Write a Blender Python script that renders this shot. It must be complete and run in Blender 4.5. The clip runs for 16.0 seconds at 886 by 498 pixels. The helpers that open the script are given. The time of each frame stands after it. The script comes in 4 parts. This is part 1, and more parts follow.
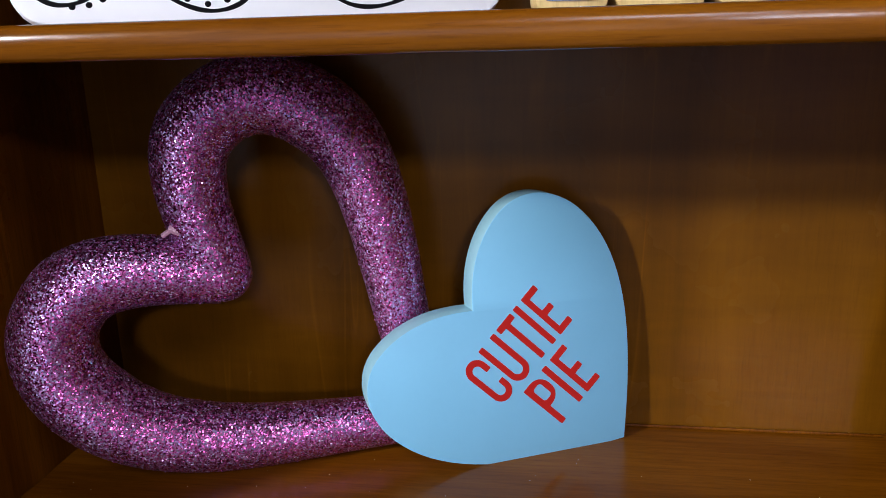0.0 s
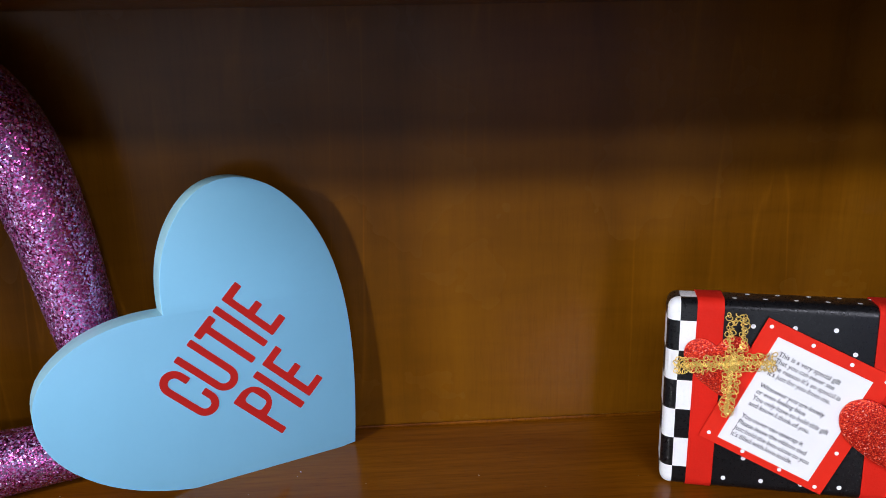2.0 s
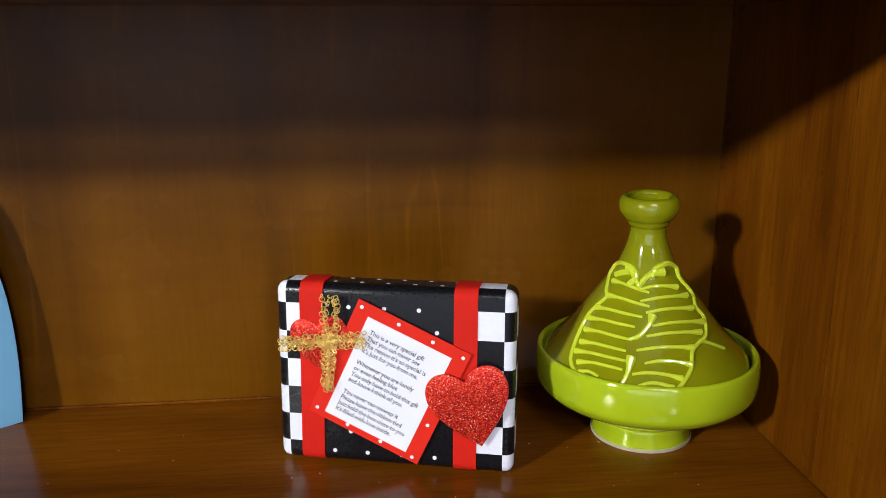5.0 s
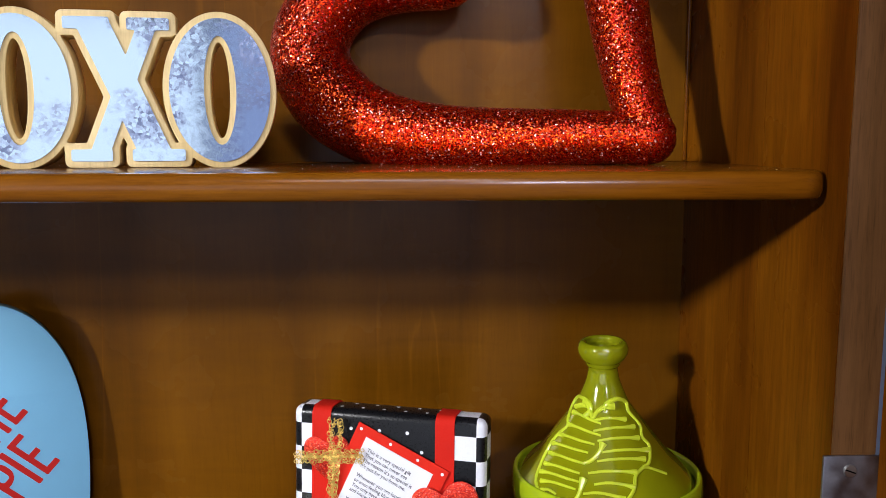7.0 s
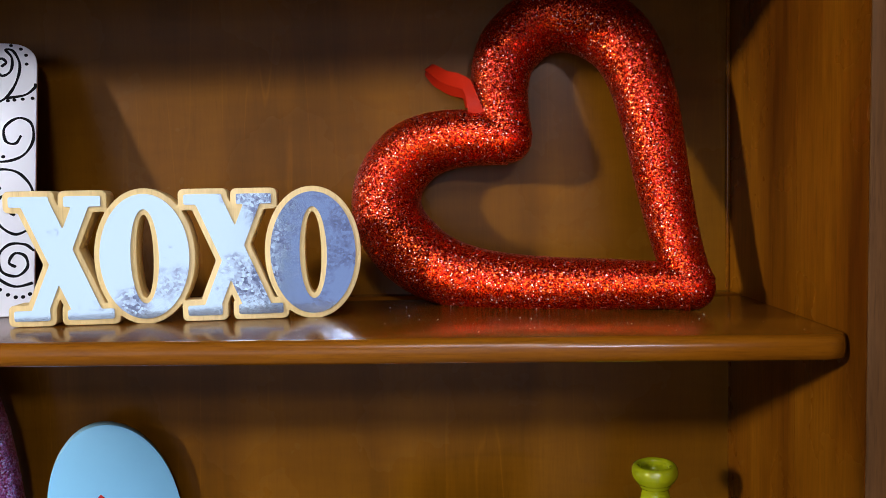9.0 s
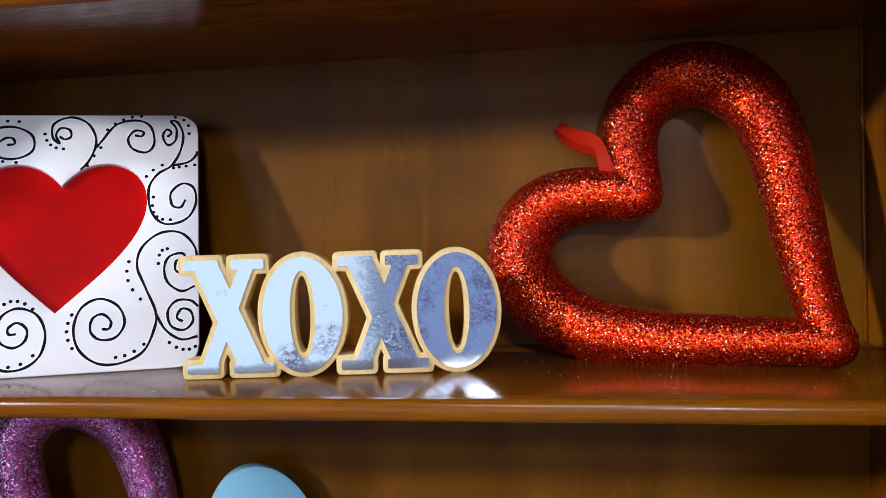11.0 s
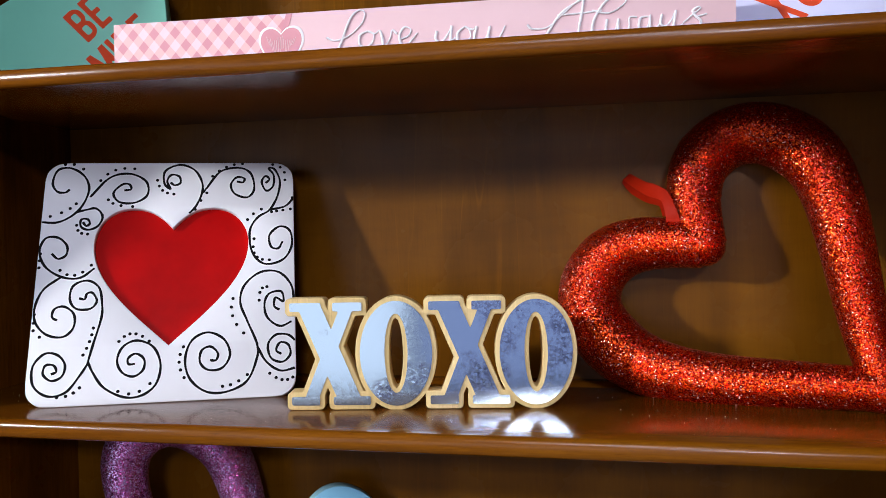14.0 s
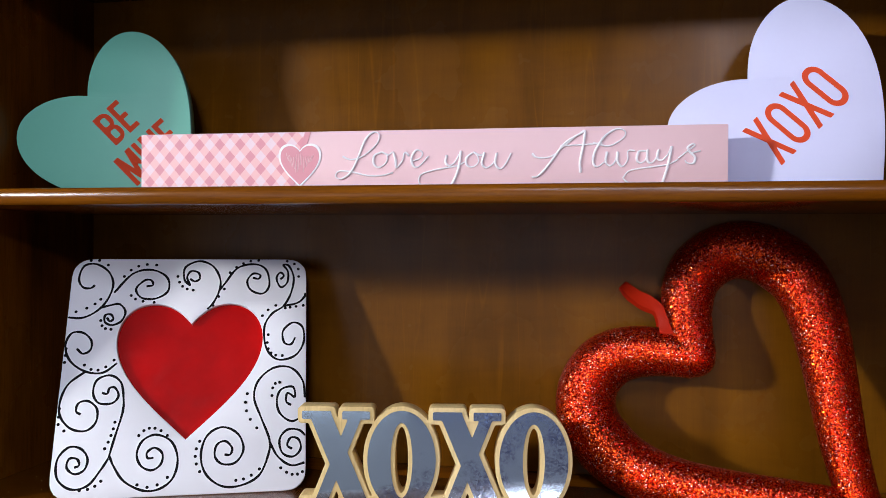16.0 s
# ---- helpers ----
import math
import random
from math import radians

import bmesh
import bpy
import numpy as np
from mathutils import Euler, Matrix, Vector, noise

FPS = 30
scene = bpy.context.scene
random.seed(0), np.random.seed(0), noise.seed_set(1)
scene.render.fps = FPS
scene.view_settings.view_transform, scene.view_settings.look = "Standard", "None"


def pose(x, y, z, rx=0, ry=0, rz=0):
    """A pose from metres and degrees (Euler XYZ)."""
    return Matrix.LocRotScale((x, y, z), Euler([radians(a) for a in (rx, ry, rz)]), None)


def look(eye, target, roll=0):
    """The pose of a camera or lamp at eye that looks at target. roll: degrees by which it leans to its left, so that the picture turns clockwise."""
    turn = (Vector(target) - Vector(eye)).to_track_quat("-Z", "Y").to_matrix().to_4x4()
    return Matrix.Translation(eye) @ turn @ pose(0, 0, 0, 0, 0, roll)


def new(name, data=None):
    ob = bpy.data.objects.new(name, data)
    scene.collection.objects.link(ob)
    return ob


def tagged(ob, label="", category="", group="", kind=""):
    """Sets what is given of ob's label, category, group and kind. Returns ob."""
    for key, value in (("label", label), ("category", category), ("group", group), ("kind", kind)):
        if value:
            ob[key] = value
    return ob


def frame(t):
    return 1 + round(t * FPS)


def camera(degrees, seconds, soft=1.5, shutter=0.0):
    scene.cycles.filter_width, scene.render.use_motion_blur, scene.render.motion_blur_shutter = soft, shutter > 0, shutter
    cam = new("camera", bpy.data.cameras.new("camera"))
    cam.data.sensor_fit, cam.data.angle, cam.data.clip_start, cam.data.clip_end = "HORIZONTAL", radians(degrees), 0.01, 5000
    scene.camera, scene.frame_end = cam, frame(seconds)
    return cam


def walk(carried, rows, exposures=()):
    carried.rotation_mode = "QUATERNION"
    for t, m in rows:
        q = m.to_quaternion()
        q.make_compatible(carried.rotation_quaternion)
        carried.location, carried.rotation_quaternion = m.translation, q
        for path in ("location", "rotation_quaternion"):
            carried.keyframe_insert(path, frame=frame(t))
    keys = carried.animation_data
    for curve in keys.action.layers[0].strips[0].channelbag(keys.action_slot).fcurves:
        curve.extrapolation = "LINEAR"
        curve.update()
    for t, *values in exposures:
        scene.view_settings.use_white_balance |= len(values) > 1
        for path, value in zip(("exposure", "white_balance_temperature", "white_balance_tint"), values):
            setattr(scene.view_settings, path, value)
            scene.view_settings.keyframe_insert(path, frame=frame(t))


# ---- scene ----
cam = camera(57.59, 16.0, soft=0.6)
ROWS = [
    (0.0, 0.0447, -0.0576, 1.3399, 74.99, 1.60, 8.55),
    (0.5, 0.0442, -0.0320, 1.3332, 74.54, 1.24, 5.92),
    (1.0, 0.0614, -0.0076, 1.3179, 74.66, 1.04, 2.71),
    (1.5, 0.0957, 0.0044, 1.3145, 74.86, 1.02, -1.10),
    (2.0, 0.1300, 0.0044, 1.3140, 74.74, 1.02, -4.04),
    (2.5, 0.1696, 0.0105, 1.3060, 74.62, 0.91, -6.16),
    (3.0, 0.2169, 0.0233, 1.2994, 74.12, 0.83, -7.61),
    (3.5, 0.2629, 0.0229, 1.2969, 74.08, 0.67, -8.46),
    (4.0, 0.3063, 0.0090, 1.2967, 74.12, 0.58, -8.29),
    (6.5, 0.4287, -0.1691, 1.3459, 80.52, 0.02, -2.00),
    (7.0, 0.4331, -0.1888, 1.3679, 82.46, 0.16, -1.26),
    (7.5, 0.4349, -0.2078, 1.3906, 83.82, 0.39, -0.63),
    (8.0, 0.4296, -0.2218, 1.4106, 84.85, 0.62, -0.03),
    (8.5, 0.4290, -0.2452, 1.4313, 85.80, 0.81, 1.13),
    (9.0, 0.4250, -0.2659, 1.4505, 86.54, 1.02, 2.59),
    (9.5, 0.4189, -0.2813, 1.4602, 87.33, 1.11, 3.91),
    (10.0, 0.4104, -0.2905, 1.4682, 87.97, 1.41, 6.12),
    (12.5, 0.3644, -0.3338, 1.4946, 89.00, 1.51, 11.01),
    (13.0, 0.3642, -0.3528, 1.4933, 89.35, 1.40, 11.48),
    (13.5, 0.3606, -0.3664, 1.5043, 88.98, 1.29, 11.75),
    (14.0, 0.3525, -0.3824, 1.5270, 88.98, 0.98, 11.65),
    (14.5, 0.3507, -0.3894, 1.5432, 89.47, 0.56, 11.51),
    (15.0, 0.3581, -0.3992, 1.5764, 89.37, 0.22, 11.53),
    (15.5, 0.3576, -0.4165, 1.6080, 89.64, -0.23, 11.59),
    (16.0, 0.3572, -0.4320, 1.6415, 89.61, -0.32, 11.72),
]
walk(cam, [(t, pose(*row)) for t, *row in ROWS], [(0.0, 0.04), (2.5, 0.03), (4.0, 0.0), (6.5, 0.13), (10.0, 0.10), (12.5, -0.06), (15.0, -0.06), (16.0, -0.17)])
# ---- light ----
WALL_Y, LEFT_X, RIGHT_X = 0.606, -0.374, 0.690      # inside faces of the bookcase
Z0, Z1, Z2, Z3 = 1.000, 1.3495, 1.6980, 1.985       # tops of the three shelves, underside of the top board
FRONT_Y = 0.312                                     # front edges of the shelves

world = bpy.data.worlds.new("world")
scene.world = world
world.use_nodes = True
world.node_tree.nodes["Background"].inputs[0].default_value = (0.75, 0.82, 1.0, 1)
world.node_tree.nodes["Background"].inputs[1].default_value = 0.012


def lamp(name, m, sx, sy, watts, colour, beam=180):
    """A flat lamp; beam is the angle in degrees into which it shines."""
    data = bpy.data.lights.new(name, "AREA")
    data.shape, data.size, data.size_y, data.energy, data.color, data.spread = "RECTANGLE", sx, sy, watts, colour, radians(beam)
    ob = new(name, data)
    ob.matrix_world = m
    return ob


COOL = (0.83, 0.85, 1.0)
WARM = (0.93, 0.94, 0.96)
# place, size, watts, beam, what it is aimed at, tint
# all out of view; the first and third follow shadow edges and glints
FLOOD_LAMPS = [((-3.30, -2.65, 2.72), 0.30, 0.26, 25, 60, (0.22, 0.45, 1.60), WARM),
               # added fill for the lower shelf, no such lamp is known
               ((0.45, -2.20, 3.05), 0.90, 0.60, 1.8, 50, (0.15, 0.50, 1.10), COOL),
               ((2.05, -6.40, 3.55), 0.80, 0.40, 124, 180, (0.2, 0.45, 1.4), COOL)]
for eye, sx, sy, watts, beam, target, tint in FLOOD_LAMPS:
    lamp("flood_lamp", look(eye, target), sx, sy, watts, tint, beam)
WINDOW = (-4.6, 0.90, 0.05, 2.75)                   # x and z of the unseen window in the far wall, widened left for fill
ADDED_OPENING = (1.05, 3.2, 0.05, 2.75)                # an added opening whose dim blue glow the metal letters mirror
# flat lamps in both openings: daylight in the first, an added glow in the second
for (x0, x1, z0, z1), watts, tint in ((WINDOW, 74, (0.76, 0.83, 1.0)), (ADDED_OPENING, 13.5, (0.48, 0.57, 1.0))):
    lamp("window_daylight", pose((x0 + x1) / 2, -7.21, (z0 + z1) / 2, 90, 0, 0), x1 - x0, z1 - z0, watts, tint)


# ---- materials ----
def nodes_of(name):
    m = bpy.data.materials.new(name)
    m.use_nodes = True
    t = m.node_tree
    return m, t, t.nodes["Principled BSDF"]


def put(t, kind, **inputs):
    n = t.nodes.new(kind)
    for key, value in inputs.items():
        key = key.replace("_", " ")
        if hasattr(value, "is_output"):
            t.links.new(value, n.inputs[key])
        else:
            n.inputs[key].default_value = value
    return n


def calc(t, op, a, b=0.0, c=None):
    n = t.nodes.new("ShaderNodeMath")
    n.operation = op
    for i, v in enumerate((a, b) if c is None else (a, b, c)):
        if hasattr(v, "is_output"):
            t.links.new(v, n.inputs[i])
        else:
            n.inputs[i].default_value = v
    return n.outputs[0]


def blend(t, fac, a, b, mode="MIX"):
    n = t.nodes.new("ShaderNodeMix")
    n.data_type, n.blend_type = "RGBA", mode
    for i, v in ((0, fac), (6, a), (7, b)):
        if hasattr(v, "is_output"):
            t.links.new(v, n.inputs[i])
        else:
            n.inputs[i].default_value = v if i == 0 else (*v, 1)
    return n.outputs[2]


def ramp(t, fac, *stops):
    n = t.nodes.new("ShaderNodeValToRGB")
    while len(n.color_ramp.elements) < len(stops):
        n.color_ramp.elements.new(0.5)
    for e, (at, colour) in zip(n.color_ramp.elements, stops):
        e.position, e.color = at, (*colour, 1)
    t.links.new(fac, n.inputs[0])
    return n.outputs[0]


def coords(t, scale=(1, 1, 1), turn=(0, 0, 0)):
    c = t.nodes.new("ShaderNodeTexCoord")
    m = t.nodes.new("ShaderNodeMapping")
    m.inputs["Scale"].default_value, m.inputs["Rotation"].default_value = scale, turn
    t.links.new(c.outputs["Object"], m.inputs[0])
    return m.outputs[0]


def noisy(t, at, scale, detail=4.0, rough=0.55, warp=0.0):
    return put(t, "ShaderNodeTexNoise", Vector=at, Scale=scale, Detail=detail, Roughness=rough, Distortion=warp).outputs[0]


def bump(t, p, height, strength, distance):
    b = put(t, "ShaderNodeBump", Height=height, Strength=strength, Distance=distance)
    t.links.new(b.outputs[0], p.inputs["Normal"])


def wood(name, dark, mid, light, along, rough=0.32, coat=0.35, fibre=0.85, gloss=0.4, flame=0.0, vary=0.0):
    """Stained, varnished wood with its grain along one axis; flame adds sparse pale streaks, vary sets boards apart."""
    m, t, p = nodes_of(name)
    squeeze = [38.0, 38.0, 38.0]
    squeeze["xyz".index(along)] = 2.2
    c = coords(t, squeeze)
    wide = [7.0, 7.0, 7.0]
    wide["xyz".index(along)] = 1.3
    w = coords(t, wide)
    fine = noisy(t, c, 6.0, 6.0, 0.65, 0.3)
    band = noisy(t, w, 1.4, 3.0, 0.5, 0.8)
    pore = noisy(t, c, 22.0, 2.0, 0.5)
    base = ramp(t, band, (0.28, dark), (0.5, mid), (0.74, light))
    grain = ramp(t, fine, (0.3, (0.62, 0.58, 0.55)), (0.62, (1.0, 1.0, 1.0)))
    colour = blend(t, fibre, base, grain, "MULTIPLY")
    streak = ramp(t, pore, (0.55, (1, 1, 1)), (0.75, (0.55, 0.47, 0.42)))
    colour = blend(t, fibre * 0.7, colour, streak, "MULTIPLY")
    if flame:
        thin_line = ramp(t, noisy(t, coords(t, (16, 16, 1.1)), 1.6, 1.5, 0.5, 0.5), (0.485, (0, 0, 0)), (0.50, (1, 1, 1)), (0.515, (0, 0, 0)))
        where = ramp(t, noisy(t, coords(t, (3, 3, 2)), 4.0, 2.0), (0.46, (0, 0, 0)), (0.60, (flame, flame, flame)))
        colour = blend(t, calc(t, "MULTIPLY", thin_line, where), colour, tuple(v * 1.9 for v in light))
        curl = ramp(t, noisy(t, coords(t, (4, 4, 22)), 2.6, 3.0, 0.6, 0.6), (0.3, (0.78, 0.76, 0.70)), (0.65, (1, 1, 1)))
        colour = blend(t, 0.55, colour, curl, "MULTIPLY")
    if vary:
        each = t.nodes.new("ShaderNodeObjectInfo").outputs["Random"]
        tone = ramp(t, each, (0.0, (1 - vary, 1 - vary * 1.2, 1 - vary * 1.2)), (1.0, (1, 1, 1)))
        colour = blend(t, 1.0, colour, tone, "MULTIPLY")
    t.links.new(colour, p.inputs["Base Color"])
    p.inputs["Specular IOR Level"].default_value = gloss
    t.links.new(ramp(t, noisy(t, coords(t), 9.0, 4.0), (0.3, (rough * 0.8,) * 3), (0.7, (rough * 1.35,) * 3)), p.inputs["Roughness"])
    p.inputs["Coat Weight"].default_value, p.inputs["Coat Roughness"].default_value = coat, 0.16
    bump(t, p, fine, 0.12, 0.0006)
    return m


def paint(name, colour, rough=0.45, wear=0.06, coat=0.0, grit=220.0, lift=0.05, gloss=0.5):
    m, t, p = nodes_of(name)
    broad = noisy(t, coords(t), 14.0, 4.0)
    fine = noisy(t, coords(t), grit, 3.0)
    dim = tuple(v * (1 - wear) for v in colour)
    t.links.new(ramp(t, broad, (0.3, dim), (0.7, colour)), p.inputs["Base Color"])
    t.links.new(ramp(t, fine, (0.3, (rough * 0.85,) * 3), (0.7, (min(1, rough * 1.2),) * 3)), p.inputs["Roughness"])
    p.inputs["Coat Weight"].default_value = coat
    p.inputs["Specular IOR Level"].default_value = gloss
    p.inputs["Coat Roughness"].default_value = 0.08
    bump(t, p, fine, lift, 0.0005)
    return m


def glitter(name, deep, mid, bright, flake=0.0012, metal=(0.45, 0.95), scatter=0.6, rough=0.26, glint_from=0.95):
    """Loose glitter glued on foam: each flake is a small mirror with its own tilt and tint, the palest painted as
    glints.
    """
    m, t, p = nodes_of(name)
    c = coords(t)
    v = put(t, "ShaderNodeTexVoronoi", Vector=c, Scale=1.0 / flake)
    v.inputs["Randomness"].default_value = 1.0
    sep = put(t, "ShaderNodeSeparateColor", Color=v.outputs["Color"])
    pale = tuple(0.3 + 0.7 * v for v in bright)
    colour = ramp(t, sep.outputs[0], (0.0, deep), (0.50, mid), (0.90, bright), (0.955, bright), (0.97, pale))
    cloud = ramp(t, noisy(t, c, 40.0, 3.0), (0.3, (0.75, 0.75, 0.75)), (0.7, (1, 1, 1)))
    colour = blend(t, 0.6, colour, cloud, "MULTIPLY")
    # sparse bigger specks in a pale, less metallic colour are painted sparkle
    big = put(t, "ShaderNodeTexVoronoi", Vector=c, Scale=0.5 / flake)
    pick = put(t, "ShaderNodeSeparateColor", Color=big.outputs["Color"])
    glint = calc(t, "MULTIPLY", calc(t, "GREATER_THAN", pick.outputs[0], glint_from), calc(t, "LESS_THAN", big.outputs["Distance"], 0.36))
    t.links.new(blend(t, glint, colour, tuple(0.45 + 0.55 * v for v in bright)), p.inputs["Base Color"])
    t.links.new(calc(t, "MULTIPLY", ramp(t, sep.outputs[2], (0.1, (metal[0],) * 3), (0.6, (metal[1],) * 3)), calc(t, "MULTIPLY_ADD", glint, -0.6, 1.0)), p.inputs["Metallic"])
    t.links.new(calc(t, "MULTIPLY_ADD", sep.outputs[1], 0.16, rough), p.inputs["Roughness"])
    geo = t.nodes.new("ShaderNodeNewGeometry")
    off = t.nodes.new("ShaderNodeVectorMath")
    off.operation = "SUBTRACT"
    t.links.new(v.outputs["Color"], off.inputs[0])
    off.inputs[1].default_value = (0.5, 0.5, 0.5)
    tilt = t.nodes.new("ShaderNodeVectorMath")
    tilt.operation = "MULTIPLY_ADD"
    t.links.new(off.outputs[0], tilt.inputs[0])
    tilt.inputs[1].default_value = (scatter, scatter, scatter)
    t.links.new(geo.outputs["Normal"], tilt.inputs[2])
    unit = t.nodes.new("ShaderNodeVectorMath")
    unit.operation = "NORMALIZE"
    t.links.new(tilt.outputs[0], unit.inputs[0])
    t.links.new(unit.outputs[0], p.inputs["Normal"])
    return m


def flakes(name, deep, mid, bright):
    """Single glitter flakes, each with its own tint."""
    m, t, p = nodes_of(name)
    geo = t.nodes.new("ShaderNodeNewGeometry")
    # the palest few flakes have a glint put into their tint
    pale = tuple(0.4 + 0.6 * v for v in bright)
    t.links.new(ramp(t, geo.outputs["Random Per Island"], (0.0, deep), (0.4, mid), (0.82, bright), (0.97, pale)), p.inputs["Base Color"])
    p.inputs["Metallic"].default_value, p.inputs["Roughness"].default_value = 0.6, 0.25
    return m


def plain_metal(name, colour, rough, spots=0.0, scale=60.0, metal=1.0):
    m, t, p = nodes_of(name)
    p.inputs["Metallic"].default_value = metal
    n = noisy(t, coords(t), scale, 5.0, 0.6)
    t.links.new(ramp(t, n, (0.35, tuple(c * (1 - spots) for c in colour)), (0.65, colour)), p.inputs["Base Color"])
    t.links.new(ramp(t, n, (0.3, (rough * 0.7,) * 3), (0.7, (rough * 1.3,) * 3)), p.inputs["Roughness"])
    return m


def galvanised(name):
    """Zinc sheet with crystal spangle and darker mottling."""
    m, t, p = nodes_of(name)
    c = coords(t)
    v = put(t, "ShaderNodeTexVoronoi", Vector=c, Scale=420.0)
    sep = put(t, "ShaderNodeSeparateColor", Color=v.outputs["Color"])
    # the mottling is denser towards the last letters
    along = put(t, "ShaderNodeSeparateXYZ", Vector=c).outputs[0]
    cloud = ramp(t, calc(t, "ADD", noisy(t, c, 16.0, 5.0, 0.6), calc(t, "MULTIPLY_ADD", along, 0.5, -0.10)), (0.50, (0, 0, 0)), (0.64, (1, 1, 1)))
    spangle = calc(t, "MULTIPLY", sep.outputs[0], cloud)
    t.links.new(ramp(t, spangle, (0.0, (0.50, 0.60, 0.68)), (0.5, (0.32, 0.36, 0.46)), (1.0, (0.16, 0.19, 0.28))), p.inputs["Base Color"])
    p.inputs["Metallic"].default_value = 1.0
    t.links.new(calc(t, "MULTIPLY_ADD", spangle, 0.14, 0.10), p.inputs["Roughness"])
    geo = t.nodes.new("ShaderNodeNewGeometry")
    off = t.nodes.new("ShaderNodeVectorMath")
    off.operation = "SUBTRACT"
    t.links.new(v.outputs["Color"], off.inputs[0])
    off.inputs[1].default_value = (0.5, 0.5, 0.5)
    size = t.nodes.new("ShaderNodeVectorMath")
    size.operation = "SCALE"
    t.links.new(off.outputs[0], size.inputs[0])
    t.links.new(calc(t, "MULTIPLY_ADD", cloud, 0.034, 0.008), size.inputs["Scale"])
    tilt = t.nodes.new("ShaderNodeVectorMath")
    tilt.operation = "ADD"
    t.links.new(size.outputs[0], tilt.inputs[0])
    t.links.new(geo.outputs["Normal"], tilt.inputs[1])
    unit = t.nodes.new("ShaderNodeVectorMath")
    unit.operation = "NORMALIZE"
    t.links.new(tilt.outputs[0], unit.inputs[0])
    t.links.new(unit.outputs[0], p.inputs["Normal"])
    return m


M = {}
M["panel"] = wood("stained panel wood", (0.097, 0.0335, 0.0013), (0.145, 0.0510, 0.0020), (0.184, 0.0672, 0.0030), "z", 0.24, 0.0, 0.28, 0.13, 0.16)
M["side"] = wood("stained side wood", (0.070, 0.017, 0.0006), (0.165, 0.048, 0.0016), (0.260, 0.086, 0.0030), "z", 0.28, 0.0, 0.95, 0.12, vary=0.22)
M["door"] = wood("stained door wood", (0.100, 0.026, 0.0010), (0.165, 0.048, 0.0020), (0.230, 0.076, 0.0030), "z", 0.70, 0.0, 0.85, 0.02)
M["shelf"] = wood("stained shelf wood", (0.098, 0.027, 0.0012), (0.166, 0.050, 0.0021), (0.234, 0.078, 0.0035), "x", 0.19, 0.05, 0.75, 0.23)
M["stile"] = wood("stained stile wood", (0.095, 0.042, 0.014), (0.130, 0.058, 0.020), (0.165, 0.076, 0.028), "z", 0.40, 0.0, 0.85, 0.10)
M["pine"] = wood("pale plywood", (0.62, 0.44, 0.17), (0.72, 0.53, 0.23), (0.80, 0.61, 0.30), "z", 0.6, 0.0, 0.5)
M["purple"] = glitter("purple glitter", (0.09, 0.006, 0.04), (0.70, 0.125, 0.41), (0.80, 0.55, 1.0), 0.00115, (0.45, 1.0), 0.62, 0.20, 0.93)
M["red_glitter"] = glitter("red glitter", (0.15, 0.001, 0.001), (0.60, 0.010, 0.001), (1.00, 0.100, 0.008), 0.00100, (0.70, 1.0), 0.64, 0.20, 0.945)
M["red_sparkle"] = glitter("red glitter felt", (0.30, 0.003, 0.002), (0.64, 0.011, 0.005), (1.0, 0.11, 0.04), 0.0007, (0.2, 0.7), 0.42, 0.30, 0.985)
M["purple_flakes"] = flakes("purple glitter flakes", (0.10, 0.010, 0.05), (0.60, 0.085, 0.36), (0.92, 0.46, 1.0))
M["red_flakes"] = flakes("red glitter flakes", (0.12, 0.001, 0.001), (0.78, 0.014, 0.003), (1.0, 0.15, 0.014))
M["blue"] = paint("sky blue paint", (0.235, 0.58, 0.82), 0.5, 0.04)
M["blue_edge"] = paint("pale blue edge paint", (0.30, 0.56, 0.66), 0.6, 0.12)
M["mint"] = paint("mint green paint", (0.185, 0.57, 0.42), 0.5, 0.05)
M["mint_edge"] = paint("mint edge paint", (0.16, 0.42, 0.34), 0.6, 0.1)
M["lilac"] = paint("lilac white paint", (0.60, 0.61, 0.85), 0.5, 0.03)
M["red"] = paint("red lettering paint", (0.55, 0.018, 0.014), 0.5, 0.1, 0.0, 220.0, 0.05, 0.2)
M["orange"] = paint("orange red lettering paint", (0.66, 0.055, 0.006), 0.5, 0.1, 0.0, 220.0, 0.05, 0.2)
M["china"] = paint("white glazed china", (0.80, 0.80, 0.83), 0.45, 0.03, 0.0, 220.0, 0.05, 0.25)
M["china_red"] = paint("red glaze", (0.50, 0.001, 0.001), 0.40, 0.35, 0.0, 90.0, 0.05, 0.05)
M["black"] = paint("black line paint", (0.005, 0.005, 0.006), 0.6, 0.1, 0.0, 220.0, 0.05, 0.06)
M["paper_white"] = paint("white paper", (0.80, 0.81, 0.84), 0.7, 0.03)
M["ink"] = paint("dark printing ink", (0.05, 0.05, 0.07), 0.7, 0.05)
M["card"] = paint("red card", (0.70, 0.020, 0.007), 0.6, 0.06, 0.0, 220.0, 0.05, 0.2)
M["ribbon"] = paint("red grosgrain", (0.66, 0.016, 0.007), 0.7, 0.2, 0.0, 700.0, 0.3, 0.15)
M["satin"] = paint("red satin ribbon", (0.40, 0.014, 0.003), 0.5, 0.3, 0.0, 220.0, 0.05, 0.06)
M["pink"] = paint("blush pink paint", (0.76, 0.51, 0.54), 0.5, 0.03)
M["rose"] = paint("rose pink print", (0.68, 0.29, 0.34), 0.55, 0.1)
M["chalk"] = paint("white raised lettering", (0.84, 0.83, 0.86), 0.45, 0.03)
M["gold"] = plain_metal("gold braid", (1.0, 0.74, 0.20), 0.25, 0.35, 300.0, 0.35)
M["galvanised"] = galvanised("galvanised sheet")
